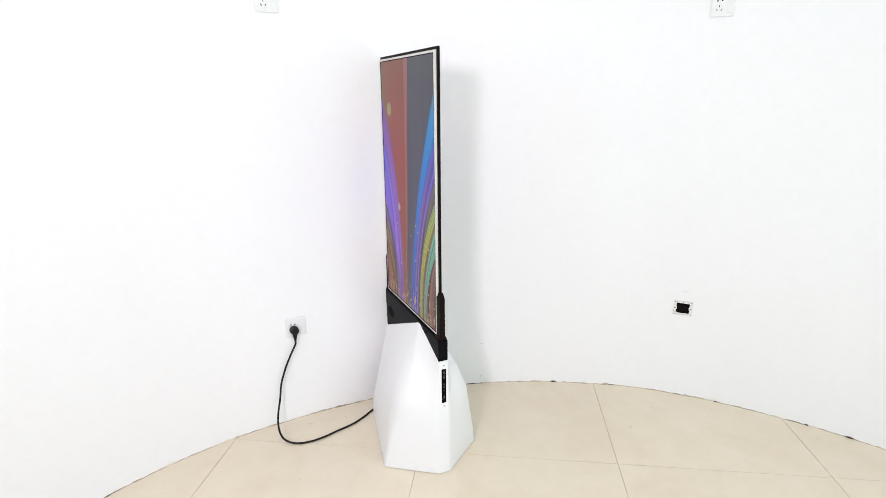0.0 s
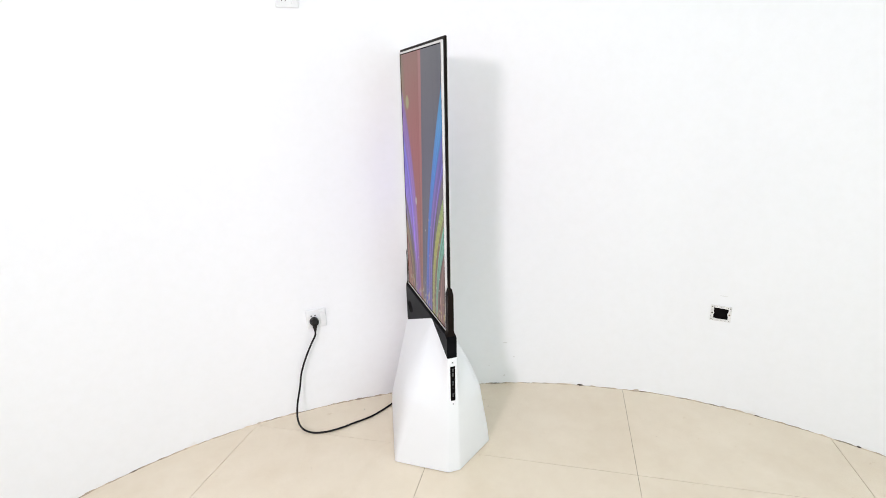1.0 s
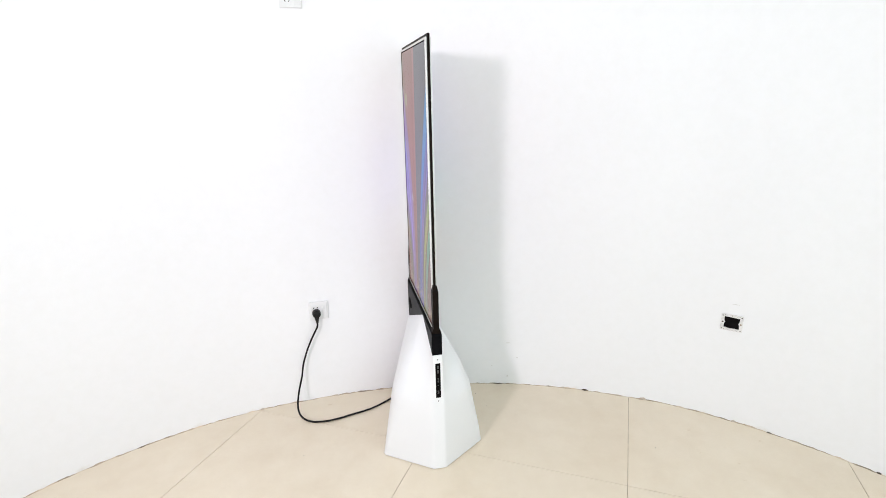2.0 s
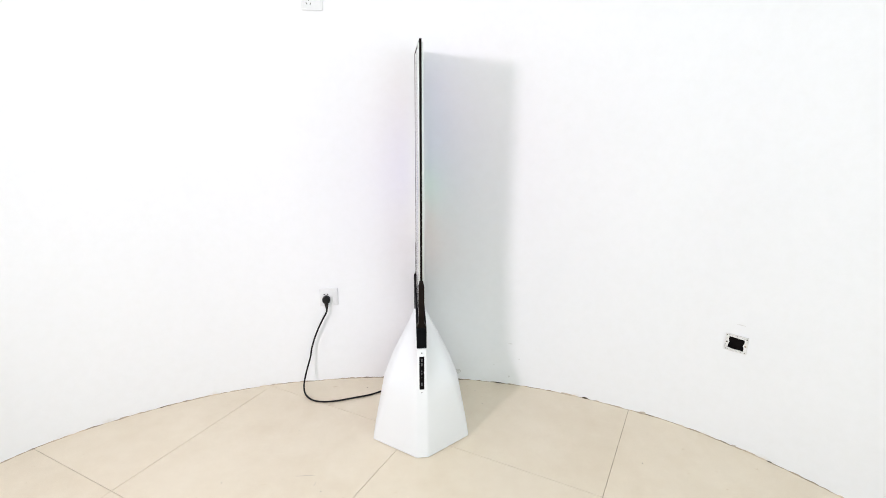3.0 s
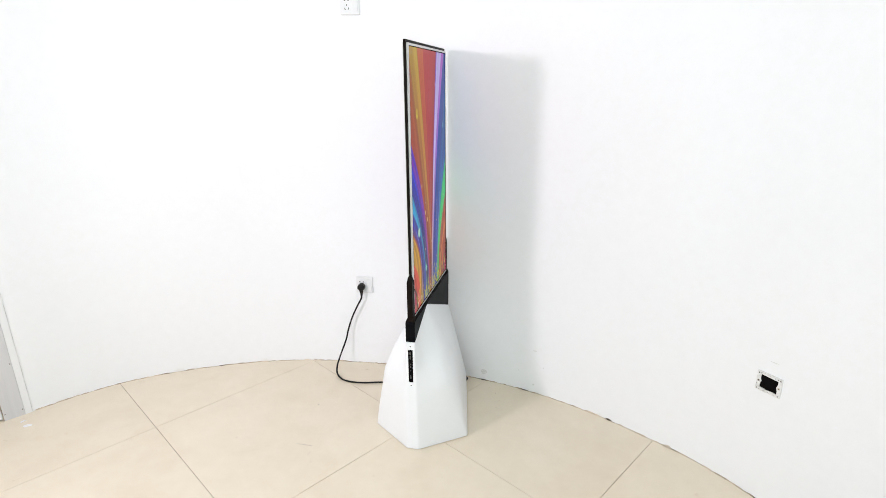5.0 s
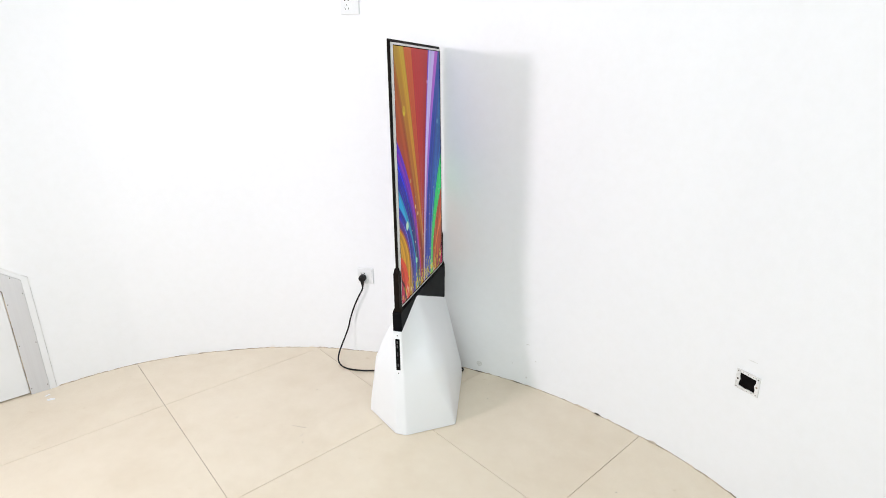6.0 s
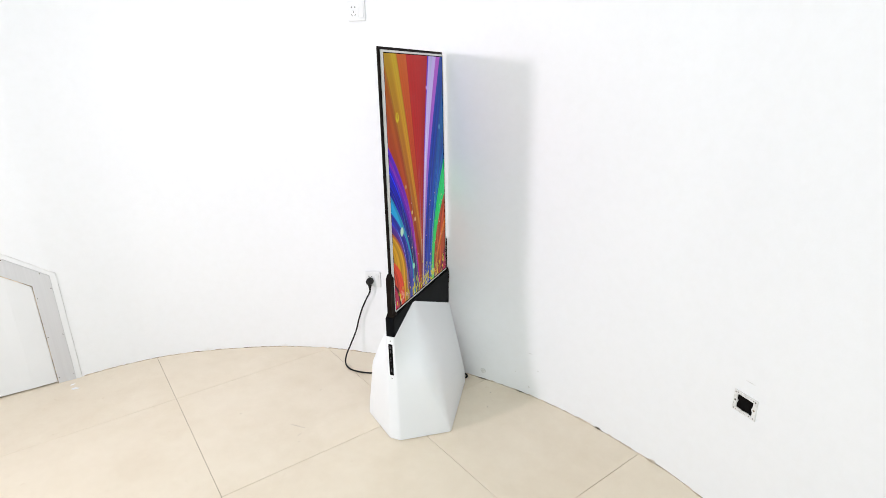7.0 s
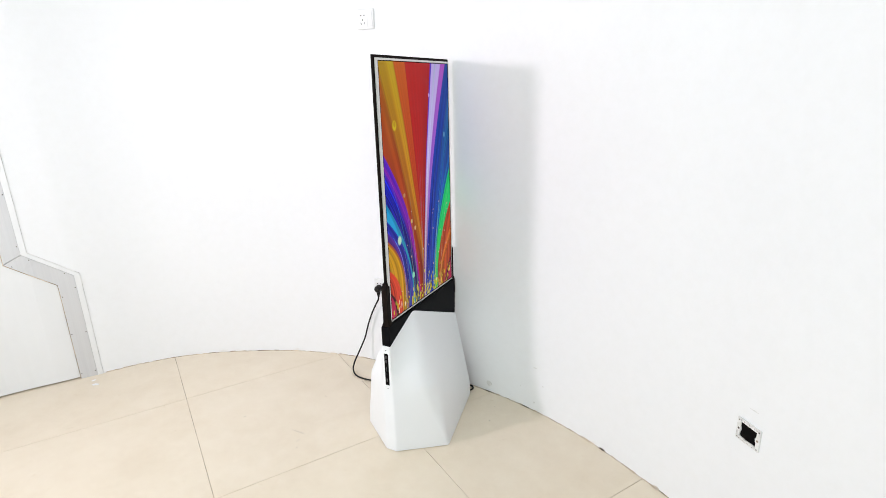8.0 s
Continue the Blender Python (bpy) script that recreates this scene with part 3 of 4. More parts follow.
def picture_vivid():
    rng = np.random.default_rng(2)
    rgb = np.full((NV, NU, 3), (0.10, 0.03, 0.02))
    yellow_l, yellow_r, orange_r = (0.56, -0.02, 1.0, 1.15), (0.56, 0.184, 1.0, 1.3), (0.575, 0.335, 1.0, 1.1)
    red_r, pale_l, pale_r, mauve_r = (0.50, 0.706, 1.0, 1.45), (0.512, 0.730, 1.0, 1.6), (0.524, 0.875, 1.0, 1.8), (0.53, 0.955, 1.0, 1.65)
    blue_r, green_l, green_r = (0.565, 0.995, 0.875, 1.35), (0.674, 0.985, 0.535, 1.8), (0.73, 0.985, 0.375, 2.1)
    stream(rgb, rng, ALL_LEFT, yellow_l, (0.40, 0.05, 0.014), (0.42, 0.17, 0.010), (0.40, 0.075, 0.010), 0.16)
    stream(rgb, rng, ALL_LEFT, (0.20, 0.0, 0.93, 1.3), (0.34, 0.05, 0.012), (0.40, 0.11, 0.010), (0.42, 0.060, 0.016), 0.12, 0.08)
    stream(rgb, rng, yellow_l, yellow_r, (0.46, 0.12, 0.010), (0.45, 0.29, 0.008), (0.50, 0.20, 0.008), 0.14, 0.03)
    stream(rgb, rng, (0.555, 0.10, 1.0, 1.25), yellow_r, (0.50, 0.16, 0.012), (0.52, 0.37, 0.012), (0.56, 0.29, 0.010), 0.12, 0.03)
    stream(rgb, rng, yellow_r, orange_r, (0.44, 0.04, 0.012), (0.54, 0.13, 0.012), (0.52, 0.075, 0.012), 0.14, 0.010)
    stream(rgb, rng, orange_r, red_r, (0.36, 0.03, 0.012), (0.47, 0.018, 0.014), (0.46, 0.018, 0.016), 0.14, 0.010)
    stream(rgb, rng, (0.51, 0.60, 1.0, 1.4), red_r, (0.34, 0.02, 0.02), (0.44, 0.014, 0.016), (0.36, 0.012, 0.014), 0.10, 0.03)
    stream(rgb, rng, red_r, pale_l, (0.20, 0.03, 0.20), (0.09, 0.02, 0.50), (0.16, 0.03, 0.62), 0.12)
    stream(rgb, rng, pale_l, mauve_r, (0.40, 0.30, 0.45), (0.42, 0.11, 0.52), (0.36, 0.14, 0.62), 0.12)
    stream(rgb, rng, pale_l, pale_r, (0.62, 0.50, 0.42), (0.52, 0.42, 0.74), (0.56, 0.48, 0.80), 0.10, 0.010)
    stream(rgb, rng, (0.516, 0.775, 1.0, 1.7), (0.518, 0.800, 1.0, 1.7), (0.66, 0.56, 0.50), (0.40, 0.42, 0.62), (0.66, 0.60, 0.90), 0.1, 0.010)
    stream(rgb, rng, mauve_r, blue_r, (0.03, 0.04, 0.40), (0.012, 0.075, 0.34), (0.010, 0.060, 0.42), 0.30)
    stream(rgb, rng, blue_r, ALL_RIGHT, (0.02, 0.06, 0.36), (0.010, 0.14, 0.32), (0.012, 0.085, 0.34), 0.32, 0.02)
    stream(rgb, rng, (0.60, 0.93, 0.70, 1.5), (0.63, 1.0, 0.70, 1.6), (0.02, 0.06, 0.46), (0.010, 0.14, 0.36), (0.010, 0.10, 0.50), 0.3, 0.02)
    stream(rgb, rng, (0.645, 0.97, 0.585, 1.75), green_l, (0.02, 0.16, 0.42), (0.008, 0.12, 0.40), (0.008, 0.20, 0.46), 0.30)
    stream(rgb, rng, green_l, green_r, (0.10, 0.48, 0.08), (0.012, 0.58, 0.19), (0.010, 0.56, 0.17), 0.14)
    stream(rgb, rng, green_r, ALL_RIGHT, (0.30, 0.07, 0.02), (0.38, 0.06, 0.016), (0.40, 0.045, 0.016), 0.40)
    stream(rgb, rng, (0.768, 0.975, 0.25, 2.0), (0.80, 0.99, 0.20, 1.8), (0.42, 0.16, 0.02), (0.50, 0.15, 0.015), (0.52, 0.14, 0.02), 0.3)
    stream(rgb, rng, (0.86, 1.02, 0.13, 1.6), ALL_RIGHT, (0.38, 0.03, 0.10), (0.36, 0.03, 0.06), (0.30, 0.03, 0.08), 0.4)
    violet_t, violet_b = (0.430, 0.012, 0.66, 2.3), (0.425, 0.012, 0.575, 1.9)
    cyan_t, cyan_b, pale_b = (0.346, 0.010, 0.476, 2.2), (0.325, 0.010, 0.410, 2.6), (0.226, 0.012, 0.368, 3.5)
    gold_t, gold_b = (0.215, 0.012, 0.312, 3.3), (0.165, 0.012, 0.205, 3.2)
    stream(rgb, rng, (0.425, -0.03, 0.70, 2.3), violet_t, (0.30, 0.02, 0.10), (0.24, 0.03, 0.10), (0.34, 0.04, 0.06), 0.15, 0.02)
    stream(rgb, rng, ALL_LEFT, violet_t, (0.30, 0.02, 0.20), (0.10, 0.012, 0.46), (0.12, 0.012, 0.52), 0.14, 0.010)
    stream(rgb, rng, ALL_LEFT, violet_b, (0.05, 0.03, 0.14), (0.014, 0.02, 0.56), (0.012, 0.02, 0.46), 0.40, 0.02)
    stream(rgb, rng, (0.36, 0.012, 0.50, 2.2), (0.405, 0.08, 0.53, 2.0), (0.05, 0.02, 0.06), (0.012, 0.02, 0.50), (0.02, 0.015, 0.22), 0.5, 0.03)
    stream(rgb, rng, (0.424, 0.29, 0.36, 2.2), (0.438, 0.31, 0.36, 2.2), (0.46, 0.02, 0.26), (0.26, 0.02, 0.46), (0.46, 0.015, 0.34), 0.2)
    stream(rgb, rng, ALL_LEFT, cyan_t, (0.06, 0.42, 0.48), (0.004, 0.52, 0.66), (0.004, 0.34, 0.72), 0.22)
    stream(rgb, rng, ALL_LEFT, cyan_b, (0.05, 0.03, 0.26), (0.010, 0.12, 0.66), (0.012, 0.045, 0.46), 0.40)
    stream(rgb, rng, (0.20, 0.010, 0.374, 3.4), pale_b, (0.45, 0.40, 0.40), (0.10, 0.24, 0.78), (0.22, 0.24, 0.66), 0.2)
    stream(rgb, rng, ALL_LEFT, (0.222, 0.010, 0.362, 3.5), (0.16, 0.03, 0.10), (0.015, 0.06, 0.62), (0.05, 0.03, 0.42), 0.35)
    stream(rgb, rng, ALL_LEFT, (0.220, 0.012, 0.325, 3.4), (0.42, 0.16, 0.06), (0.42, 0.02, 0.04), (0.46, 0.10, 0.03), 0.2)
    stream(rgb, rng, ALL_LEFT, gold_t, (0.46, 0.24, 0.015), (0.48, 0.30, 0.010), (0.44, 0.28, 0.012), 0.35)
    stream(rgb, rng, ALL_LEFT, gold_b, (0.40, 0.05, 0.03), (0.44, 0.09, 0.016), (0.46, 0.07, 0.02), 0.40)
    stream(rgb, rng, ALL_LEFT, (0.10, 0.0, 0.115, 2.4), (0.42, 0.03, 0.09), (0.22, 0.02, 0.16), (0.36, 0.02, 0.11), 0.5)
    # loose threads along the streams
    for k in range(34):
        a = k / 33.0
        foot = 0.24 + 0.58 * a + rng.normal() * 0.01
        hair(rgb, foot, foot + (a - 0.45) * rng.uniform(0.3, 0.9), rng.uniform(0.25, 0.7), 2.2, rng.uniform(0.0015, 0.0035),
             ((0.75, 0.62, 0.35), (0.30, 0.45, 0.85), (0.55, 0.30, 0.10), (0.10, 0.60, 0.55), (0.06, 0.03, 0.05))[rng.integers(5)], rng.uniform(0.25, 0.65))
    for k in range(12):
        height = rng.uniform(0.14, 0.32)
        hair(rgb, 0.12 + 0.4 * height + rng.normal() * 0.01, 0.0, height, 3.0, rng.uniform(0.002, 0.006),
             ((0.62, 0.52, 0.04), (0.70, 0.55, 0.08), (0.30, 0.14, 0.02), (0.52, 0.10, 0.03))[rng.integers(4)], rng.uniform(0.3, 0.8))
    # spray near the foot and single bubbles
    spray(rgb, rng, 150, 0.040, ((0.62, 0.50, 0.015), (0.75, 0.58, 0.03), (0.45, 0.40, 0.03), (0.10, 0.03, 0.01), (0.8, 0.7, 0.5)))
    for _ in range(60):
        drop(rgb, rng.uniform(0.30, 0.75), abs(rng.normal()) * 0.045, rng.uniform(0.004, 0.010), (0.55, 0.52, 0.02), rng.choice((1.0, 2.0, 3.0)))
    for _ in range(22):
        drop(rgb, rng.uniform(0.25, 0.95), rng.uniform(0.06, 0.42), rng.uniform(0.004, 0.009), (0.60, 0.40, 0.36))
    drop(rgb, 0.161, 0.768, 0.030, (0.62, 0.50, 0.02), 1.3)
    drop(rgb, 0.163, 0.773, 0.018, (0.50, 0.34, 0.01), 1.3)
    drop(rgb, 0.158, 0.313, 0.030, (0.50, 0.72, 0.55), 1.3)
    drop(rgb, 0.251, 0.489, 0.018, (0.48, 0.28, 0.12))
    drop(rgb, 0.343, 0.371, 0.014, (0.62, 0.50, 0.20), 1.3)
    drop(rgb, 0.391, 0.336, 0.015, (0.66, 0.45, 0.22), 1.3)
    drop(rgb, 0.337, 0.133, 0.022, (0.30, 0.66, 0.50), 1.3)
    drop(rgb, 0.673, 0.873, 0.012, (0.55, 0.40, 0.80), 1.4)
    drop(rgb, 0.914, 0.700, 0.018, (0.12, 0.30, 0.50), 1.4)
    return np.clip(rgb, 0, 1) ** 1.22


# greyed throughout: the haze of a slanting view is painted into these colours
def picture_washed_out():
    rng = np.random.default_rng(5)
    rgb = np.full((NV, NU, 3), (0.105, 0.10, 0.14))
    stream(rgb, rng, ALL_LEFT, (0.44, 0.50, 1.0, 1.0), (0.30, 0.10, 0.06), (0.30, 0.12, 0.09), (0.40, 0.08, 0.075), 0.10)
    stream(rgb, rng, ALL_LEFT, (0.40, 0.03, 1.0, 1.2), (0.22, 0.10, 0.05), (0.20, 0.17, 0.08), (0.36, 0.10, 0.07), 0.15, 0.10)
    stream(rgb, rng, (0.43, 0.49, 1.0, 1.0), (0.45, 0.56, 1.0, 1.0), (0.32, 0.12, 0.06), (0.42, 0.17, 0.17), (0.42, 0.12, 0.11), 0.15)
    stream(rgb, rng, (0.45, 0.56, 1.0, 1.0), ALL_RIGHT, (0.10, 0.09, 0.15), (0.11, 0.11, 0.135), (0.10, 0.095, 0.14), 0.10, 0.006)
    stream(rgb, rng, ALL_LEFT, (0.38, 0.0, 0.86, 2.6), (0.32, 0.12, 0.42), (0.25, 0.10, 0.40), (0.24, 0.10, 0.46), 0.20, 0.05)
    stream(rgb, rng, ALL_LEFT, (0.34, 0.0, 0.68, 2.4), (0.30, 0.10, 0.55), (0.10, 0.10, 0.70), (0.16, 0.12, 0.68), 0.25, 0.03)
    stream(rgb, rng, ALL_LEFT, (0.30, 0.0, 0.42, 2.2), (0.20, 0.12, 0.30), (0.16, 0.16, 0.42), (0.18, 0.12, 0.30), 0.30, 0.02)
    stream(rgb, rng, ALL_LEFT, (0.25, 0.0, 0.33, 2.0), (0.30, 0.20, 0.08), (0.34, 0.34, 0.10), (0.34, 0.16, 0.08), 0.35)
    stream(rgb, rng, ALL_LEFT, (0.20, 0.0, 0.24, 1.8), (0.25, 0.09, 0.06), (0.22, 0.08, 0.07), None, 0.35)
    stream(rgb, rng, (0.55, 1.0, 0.88, 1.8), (0.62, 1.0, 0.66, 2.0), (0.05, 0.08, 0.50), (0.05, 0.34, 0.66), (0.04, 0.22, 0.70), 0.22, 0.02)
    stream(rgb, rng, (0.60, 1.0, 0.72, 2.0), (0.67, 1.0, 0.58, 2.0), (0.16, 0.12, 0.42), (0.10, 0.12, 0.55), (0.22, 0.12, 0.46), 0.25, 0.02)
    stream(rgb, rng, (0.67, 1.0, 0.58, 2.0), ALL_RIGHT, (0.13, 0.10, 0.12), (0.16, 0.14, 0.13), (0.14, 0.12, 0.14), 0.25)
    stream(rgb, rng, (0.70, 1.0, 0.50, 2.2), (0.75, 1.0, 0.43, 2.2), (0.30, 0.30, 0.08), (0.30, 0.46, 0.16), (0.44, 0.42, 0.08), 0.25)
    stream(rgb, rng, (0.75, 1.0, 0.43, 2.2), (0.79, 1.0, 0.40, 2.2), (0.20, 0.12, 0.05), (0.24, 0.22, 0.08), (0.22, 0.12, 0.05), 0.30)
    stream(rgb, rng, (0.79, 1.0, 0.40, 2.2), (0.83, 1.0, 0.30, 2.2), (0.16, 0.30, 0.22), (0.16, 0.46, 0.34), None, 0.25)
    stream(rgb, rng, (0.83, 1.0, 0.30, 2.2), ALL_RIGHT, (0.22, 0.10, 0.08), (0.16, 0.12, 0.11), (0.20, 0.10, 0.09), 0.35)
    for k in range(20):
        a = k / 19.0
        foot = 0.28 + 0.5 * a
        hair(rgb, foot, foot + (a - 0.45) * rng.uniform(0.3, 0.9), rng.uniform(0.3, 0.7), 2.2, rng.uniform(0.0015, 0.003),
             ((0.45, 0.36, 0.26), (0.30, 0.34, 0.62), (0.36, 0.20, 0.14))[rng.integers(3)], rng.uniform(0.25, 0.6))
    spray(rgb, rng, 150, 0.045, ((0.45, 0.36, 0.12), (0.50, 0.45, 0.34), (0.28, 0.20, 0.08), (0.48, 0.28, 0.26)))
    for _ in range(14):
        drop(rgb, rng.uniform(0.2, 0.9), rng.uniform(0.12, 0.40), rng.uniform(0.005, 0.010), (0.50, 0.46, 0.46))
    drop(rgb, 0.16, 0.812, 0.055, (0.40, 0.37, 0.15))
    drop(rgb, 0.325, 0.418, 0.026, (0.55, 0.44, 0.45), 1.3)
    return np.clip(rgb, 0, 1)


def screen(side, rgb, material):
    nu, nv = NU, NV
    y0, y1, z0, z1 = PN - 0.001, SF - BW + 0.001, SB + BW - 0.001, ST - BW + 0.001
    x = side * 0.0076
    ys = y0 + UU * (y1 - y0) if side > 0 else y1 - UU * (y1 - y0)
    co = np.stack([np.full_like(ys, x), ys, z0 + VV * (z1 - z0)], -1).reshape(-1, 3)
    idx = np.arange(nu * nv).reshape(nv, nu)
    quads = np.stack([idx[:-1, :-1], idx[:-1, 1:], idx[1:, 1:], idx[1:, :-1]], -1).reshape(-1, 4)
    me = bpy.data.meshes.new("screen")
    me.from_pydata(co.tolist(), [], quads.tolist())
    layer = me.attributes.new("picture", "FLOAT_COLOR", "POINT")
    layer.data.foreach_set("color", np.concatenate([rgb.reshape(-1, 3), np.ones((nu * nv, 1))], 1).astype(np.float32).ravel())
    me.materials.append(material)
    me.update()
    ob = new("screen", me)
    ob.parent = display
    ob["label"] = "lit screen with streams of bright colour"
    return ob


screen(1, picture_vivid(), M_SCREEN_B)
screen(-1, picture_washed_out(), M_SCREEN_A)


# ---- wall sockets ----
def rounded_plate(w, h, r, z0, z1, lip=0.0025):
    out = []
    for cx, cy, a0 in ((w / 2 - r, h / 2 - r, 0), (-w / 2 + r, h / 2 - r, 90), (-w / 2 + r, -h / 2 + r, 180), (w / 2 - r, -h / 2 + r, 270)):
        out += [(cx + r * math.cos(radians(a0 + k * 22.5)), cy + r * math.sin(radians(a0 + k * 22.5))) for k in range(5)]
    bm = bmesh.new()
    rows = [[bm.verts.new((x * f, y * g, z)) for x, y in out] for z, f, g in ((z0, 1, 1), (z1 - lip, 1, 1), (z1, 1 - 2 * lip / w, 1 - 2 * lip / h))]
    for a, b in zip(rows, rows[1:]):
        for i in range(len(out)):
            bm.faces.new((a[i], a[(i + 1) % len(out)], b[(i + 1) % len(out)], b[i]))
    bm.faces.new(rows[0])
    bm.faces.new(rows[-1])
    return bm


def wall_socket(deg, z, label):
    ob = tagged(empty("wall_socket", wall_frame(deg, z, 0.0)), label, "socket", "wall sockets")
    part("plate", rounded_plate(0.086, 0.086, 0.004, -0.004, 0.009), M_PLASTIC, ob)
    part("insert", box_bm((-0.037, -0.034, 0.0085), (0.011, 0.034, 0.0100), 0.0008), M_PLASTIC, ob)
    part("rocker_switch", box_bm((0.016, -0.030, 0.0085), (0.036, 0.030, 0.0112), 0.0015), M_PLASTIC, ob)
    for x in (-0.0215, -0.0045):
        part("pin_hole", box_bm((x - 0.0028, 0.0135, 0.0095), (x + 0.0028, 0.0185, 0.0103), 0.0006), M_HOLE, ob)
    for x, a in ((-0.0210, 30), (-0.0050, -30)):
        part("pin_hole", box_bm((-0.0012, -0.0045, 0.0095), (0.0012, 0.0045, 0.0103), 0.0, pose(x, -0.018, 0, 0, 0, a)), M_HOLE, ob)
    part("pin_hole", box_bm((-0.0142, -0.008, 0.0095), (-0.0118, 0.001, 0.0103)), M_HOLE, ob)
    return ob


wall_socket(96.65, 0.450, "white wall socket with a black plug in it")
wall_socket(96.62, 1.758, "white wall socket high on the curved wall, empty")
wall_socket(44.15, 1.755, "white wall socket high on the curved wall, empty")

# open wall box with its bare mounting bracket
bracket = tagged(empty("open_wall_box", wall_frame(44.25, 0.4515, 0.0) @ Matrix.Scale(0.95, 4)), "bare white mounting bracket round an open black wall box", "wall box")


def bracket_bm():
    w, h = 0.043, 0.0375
    hole = [(-0.030, -0.024), (-0.006, -0.0275), (0.012, -0.0255), (0.030, -0.027), (0.030, -0.012), (0.026, 0.0), (0.030, 0.012), (0.030, 0.025), (-0.030, 0.027), (-0.030, 0.010), (-0.0265, 0.0), (-0.030, -0.010)]
    bm = bmesh.new()
    n = 48

    def inner(a):
        d = Vector((math.cos(a), math.sin(a)))
        best = None
        for p, q in zip(hole, hole[1:] + hole[:1]):
            p, q = Vector(p), Vector(q)
            e = q - p
            den = d.x * e.y - d.y * e.x
            if abs(den) < 1e-9:
                continue
            k = (p.x * e.y - p.y * e.x) / den
            s = (p.x * d.y - p.y * d.x) / den
            if k > 0 and -1e-6 <= s <= 1 + 1e-6:
                best = k if best is None else max(best, k)
        return d * best

    def outer(a):
        d = Vector((math.cos(a), math.sin(a)))
        return d * min(w / abs(d.x) if abs(d.x) > 1e-6 else 9, h / abs(d.y) if abs(d.y) > 1e-6 else 9)

    angles = sorted([2 * math.pi * k / n for k in range(n)] + [math.atan2(y, x) % (2 * math.pi) for x in (-w, w) for y in (-h, h)] + [math.atan2(y, x) % (2 * math.pi) for x, y in hole])
    angles = [a for i, a in enumerate(angles) if i == 0 or a - angles[i - 1] > 1e-4]
    rows = [[bm.verts.new((*(fn(a)), z)) for a in angles] for fn, z in ((outer, -0.002), (outer, 0.0055), (inner, 0.0055), (inner, -0.002))]
    for a, b in zip(rows, rows[1:] + rows[:1]):
        for i in range(len(angles)):
            j = (i + 1) % len(angles)
            bm.faces.new((a[i], a[j], b[j], b[i]))
    return bm


part("bracket_plate", bracket_bm(), M_BRACKET, bracket, "dusty off-white plastic bracket")
part("open_box", box_bm((-0.0305, -0.028, -0.003), (0.0305, 0.0275, 0.0015)), M_HOLE, bracket, "black open box")
for x, y, r, material in ((-0.037, 0.030, 0.0028, M_SLOT), (0.037, 0.030, 0.0030, M_SLOT), (-0.037, -0.031, 0.0026, M_SLOT), (0.036, -0.031, 0.0026, M_SLOT), (-0.0355, 0.0, 0.0042, M_SLOT),
                          (0.0350, -0.001, 0.0044, M_CHIP), (-0.037, 0.0303, 0.0012, M_GRIME_SHADE), (0.0372, 0.030, 0.0014, M_GRIME_SHADE), (-0.0355, 0.0, 0.0024, M_GRIME_SHADE), (0.0352, -0.001, 0.0018, M_GRIME_SHADE)):
    part("screw_boss", lathe(((r, 0.005), (r, 0.0059 if material != M_GRIME_SHADE else 0.0063), (r * 0.6, 0.0061 if material != M_GRIME_SHADE else 0.0065)), 10, pose(x, y, 0)), material, bracket)
for x, y, w, h, material in ((-0.029, 0.0325, 0.0022, 0.0034, M_GRIME_SHADE), (-0.018, 0.0325, 0.0012, 0.005, M_SLOT), (-0.009, 0.0325, 0.0012, 0.005, M_SCUFF), (0.0, 0.0325, 0.0012, 0.0055, M_SLOT),
                             (0.010, 0.0322, 0.0012, 0.005, M_SCUFF), (0.019, 0.0320, 0.0012, 0.004, M_SLOT), (0.0285, 0.0318, 0.0026, 0.0034, M_GRIME_SHADE), (-0.029, -0.0325, 0.0034, 0.0020, M_GRIME_SHADE),
                             (-0.014, -0.0325, 0.005, 0.0014, M_SLOT), (0.004, -0.0322, 0.006, 0.0014, M_SLOT), (0.021, -0.0322, 0.0030, 0.0026, M_GRIME_SHADE), (0.0400, 0.014, 0.0016, 0.006, M_SCUFF), (-0.0400, -0.014, 0.0016, 0.006, M_SLOT)):
    part("slot", box_bm((x - w / 2, y - h / 2, 0.005), (x + w / 2, y + h / 2, 0.0058), 0.0002), material, bracket)

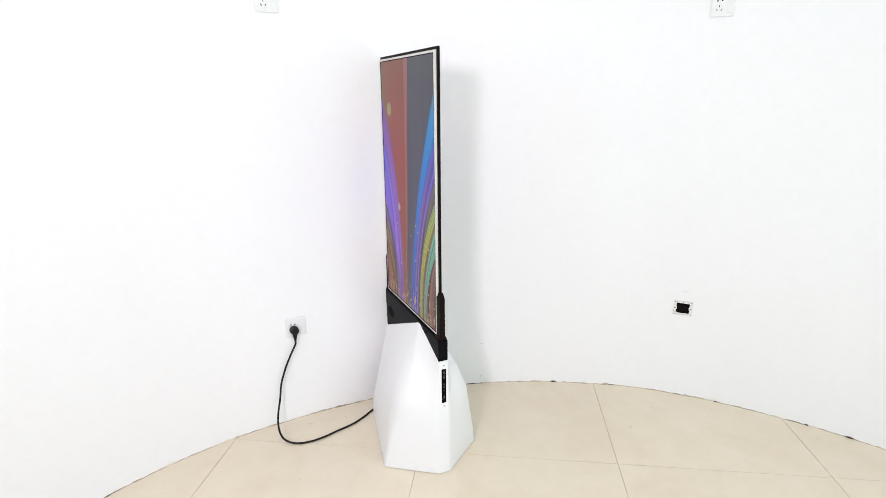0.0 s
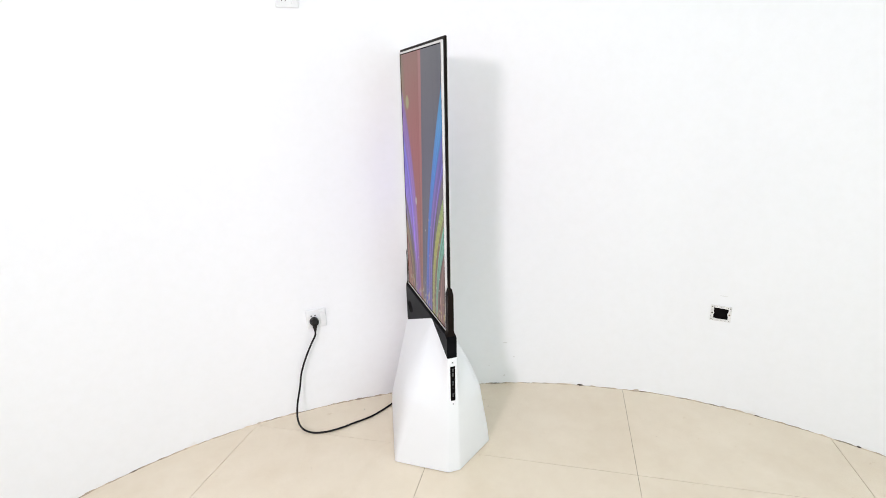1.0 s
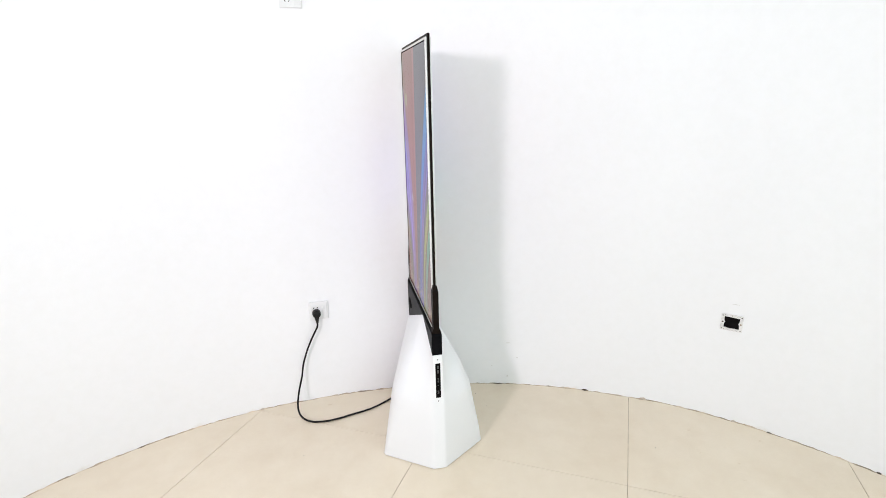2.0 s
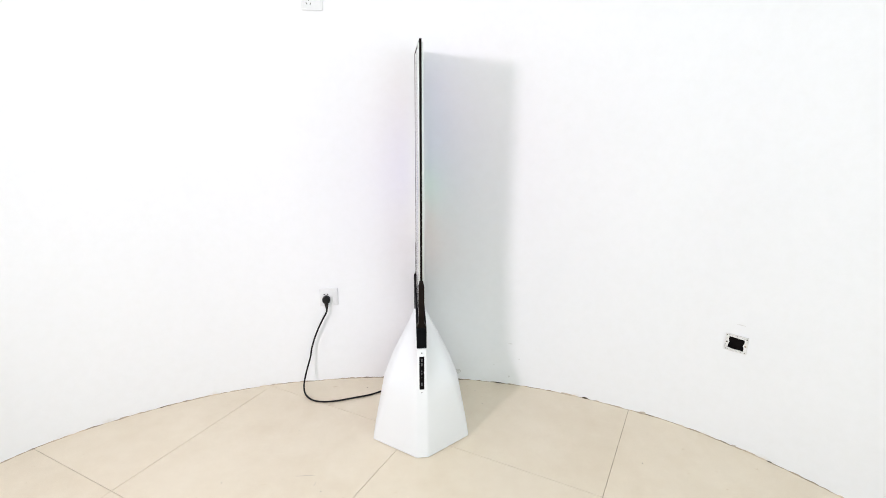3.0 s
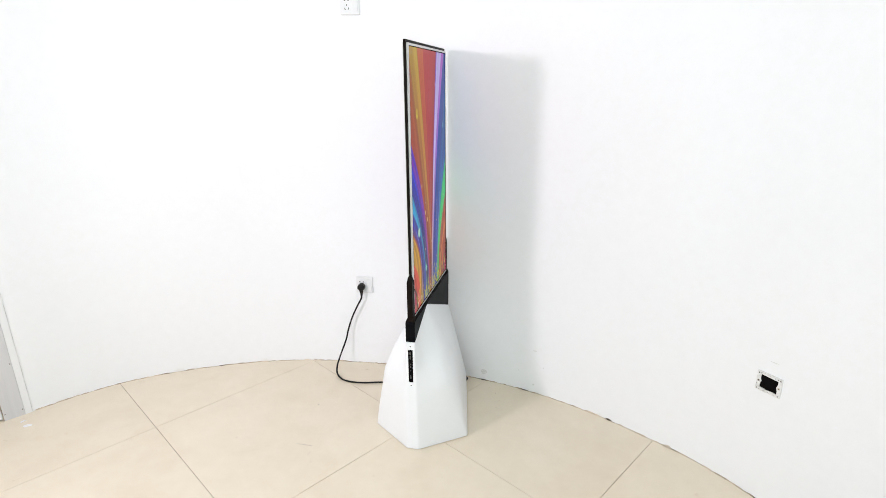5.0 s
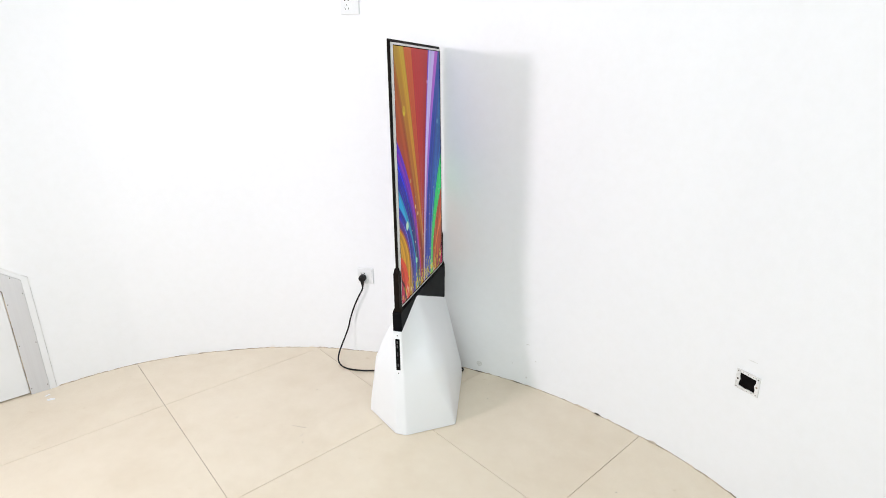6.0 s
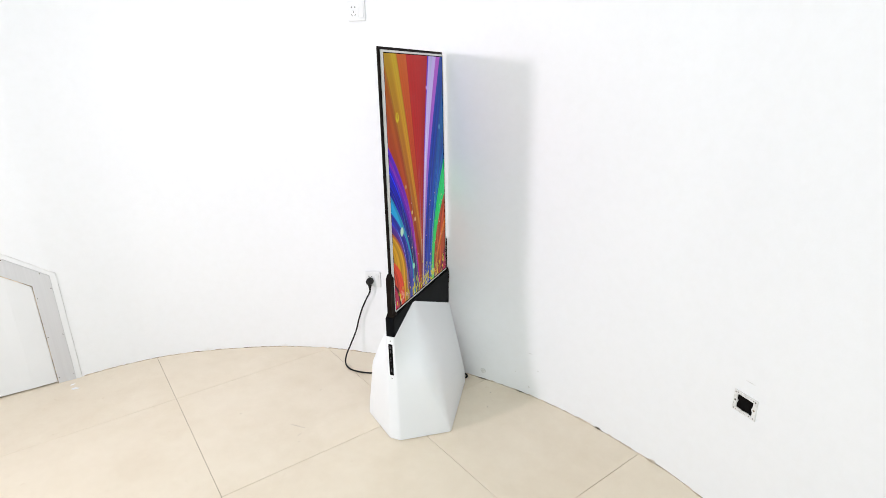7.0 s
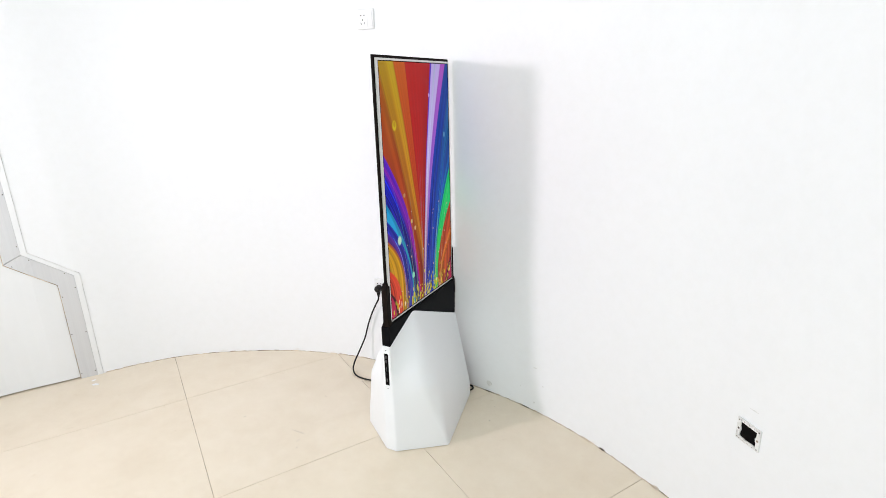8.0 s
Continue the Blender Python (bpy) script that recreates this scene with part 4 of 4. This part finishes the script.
# ---- plug and power cable ----
plug_m = wall_frame(97.0, 0.443, 0.010)
plug = tagged(empty("power_cable", plug_m), "black power cable with a round plug, looped on the floor", "cable")
bm = lathe(((0.0155, 0.0), (0.0185, 0.002), (0.0190, 0.010), (0.0180, 0.024), (0.0150, 0.030), (0.0080, 0.032)), 28)
part("plug_body", bm, M_RUBBER, plug)
part("strain_relief", lathe(((0.0105, 0.0), (0.0095, 0.012), (0.0060, 0.026), (0.0050, 0.034)), 16, pose(0, -0.012, 0.016, 90)), M_RUBBER, plug)
foot = plug_m @ Vector((0, -0.044, 0.016))
INV = plug_m.inverted()
CABLE = (foot, foot + Vector((-0.003, -0.003, -0.02)), (-0.465, 0.266, 0.341), (-0.495, 0.264, 0.278), (-0.520, 0.260, 0.207), (-0.531, 0.247, 0.152), (-0.550, 0.217, 0.085), (-0.555, 0.175, 0.040),
         (-0.540, 0.136, 0.015), (-0.500, 0.104, 0.0055), (-0.443, 0.091, 0.0050), (-0.380, 0.098, 0.0050), (-0.325, 0.114, 0.0050), (-0.24, 0.139, 0.0050), (-0.171, 0.178, 0.0050),
         (-0.13, 0.207, 0.0050), (-0.06, 0.247, 0.0050), (0.02, 0.265, 0.0050), (0.07, 0.272, 0.0050), (0.098, 0.271, 0.0050), (0.114, 0.253, 0.0050), (0.106, 0.233, 0.0050), (0.085, 0.224, 0.0050))
part("cord", tube([INV @ Vector(p) for p in CABLE], 0.0042), M_RUBBER, plug)


# ---- plaster crumbs, open joints and scuffs along the wall's foot ----
def crumb(deg, z, w, h, d, material, name, label, category, seed):
    rng = random.Random(seed)
    bm = bmesh.new()
    bmesh.ops.create_icosphere(bm, subdivisions=2, radius=1.0)
    for v in bm.verts:
        k = rng.uniform(0.72, 1.15)
        v.co = Vector((v.co.x * w / 2 * k, v.co.y * h / 2 * k, v.co.z * d / 2 * k))
    ob = link(name, bm, material)
    ob.matrix_world = wall_frame(deg, z, d * 0.2)
    return tagged(ob, label, category)


def angle_of(x, y):
    return math.degrees(math.atan2(y - CY, x - CX))


for i, (x, y, w, h) in enumerate(((0.788, 0.064, 0.028, 0.008), (0.400, 0.224, 0.046, 0.004), (0.190, 0.268, 0.056, 0.004), (1.383, -0.416, 0.018, 0.004), (1.584, -0.715, 0.016, 0.007), (1.659, -0.851, 0.036, 0.007))):
    crumb(angle_of(x, y), h * 0.45, w, h, 0.008, M_GRIME_SHADE, "wall_gap", "dark open gap at the foot of the wall", "gap", i)
for i, (x, y, w, h) in enumerate(((1.014, -0.070, 0.028, 0.016), (0.70, 0.12, 0.02, 0.008), (0.47, 0.205, 0.012, 0.006), (-0.72, 0.25, 0.02, 0.008), (1.30, -0.31, 0.018, 0.010))):
    crumb(angle_of(x, y), h * 0.35, w, h * 0.8, 0.008, M_CHIP, "plaster_crumb", "small crumb of broken plaster by the wall", "crumb", 20 + i)
for i, (deg, z, w, h) in enumerate(((71.15, 0.223, 0.022, 0.006), (71.2, 0.043, 0.010, 0.012), (78.6, 0.046, 0.042, 0.026), (44.15, 0.533, 0.034, 0.004), (73.4, 0.10, 0.006, 0.006), (69.9, 0.145, 0.010, 0.006))):
    crumb(deg, z, w, h, 0.0012, M_SCUFF, "wall_scuff", "small grey scuff on the white wall", "scuff", 40 + i)
for i in range(7):
    rng = random.Random(70 + i)
    x, y = ((-0.257, 0.21), (0.290, 0.046), (-0.374, -0.484), (-0.75, -0.42), (0.87, -0.397), (-0.52, -0.12), (0.27, 0.16))[i]
    bm = bmesh.new()
    bmesh.ops.create_icosphere(bm, subdivisions=1, radius=0.0019)
    for v in bm.verts:
        v.co = Vector((v.co.x * rng.uniform(0.7, 1.3), v.co.y * rng.uniform(0.7, 1.3), v.co.z * 0.5))
    ob = link("floor_speck", bm, M_GRIME_SHADE)
    ob.location = (x, y, 0.001)
    tagged(ob, "tiny dark speck of dirt on the floor tiles", "dirt")
# scratches on the tiles and flat white flecks by the door
for i, (x, y, length, turn) in enumerate(((-0.446, -0.397, 0.07, -4), (-0.40, -0.445, 0.02, 70))):
    bm = box_bm((-length / 2, -0.0008, 0.0), (length / 2, 0.0008, 0.0007))
    for v in bm.verts:
        v.co.y += 0.004 * math.sin(v.co.x * 60 + i)
    ob = link("floor_scratch", bm, M_CHIP)
    ob.matrix_world = pose(x, y, 0.0002, 0, 0, turn)
    tagged(ob, "thin brown scratch on the floor tiles", "scratch")
for i, (x, y, r) in enumerate(((-1.696, -0.560, 0.024), (-1.745, -0.540, 0.014))):
    rng = random.Random(90 + i)
    bm = bmesh.new()
    ring = [bm.verts.new((r * rng.uniform(0.5, 1.1) * math.cos(k * math.pi / 5), 0.45 * r * rng.uniform(0.5, 1.1) * math.sin(k * math.pi / 5), 0.0)) for k in range(10)]
    lid = [bm.verts.new((v.co.x * 0.9, v.co.y * 0.9, 0.0012)) for v in ring]
    for k in range(10):
        bm.faces.new((ring[k], ring[(k + 1) % 10], lid[(k + 1) % 10], lid[k]))
    bm.faces.new(lid)
    ob = link("white_fleck", bm, M_TRIM)
    ob.matrix_world = pose(x, y, 0.0002, 0, 0, 30 + 40 * i)
    tagged(ob, "flat white fleck on the floor by the door", "paint flake")

build_tiles()
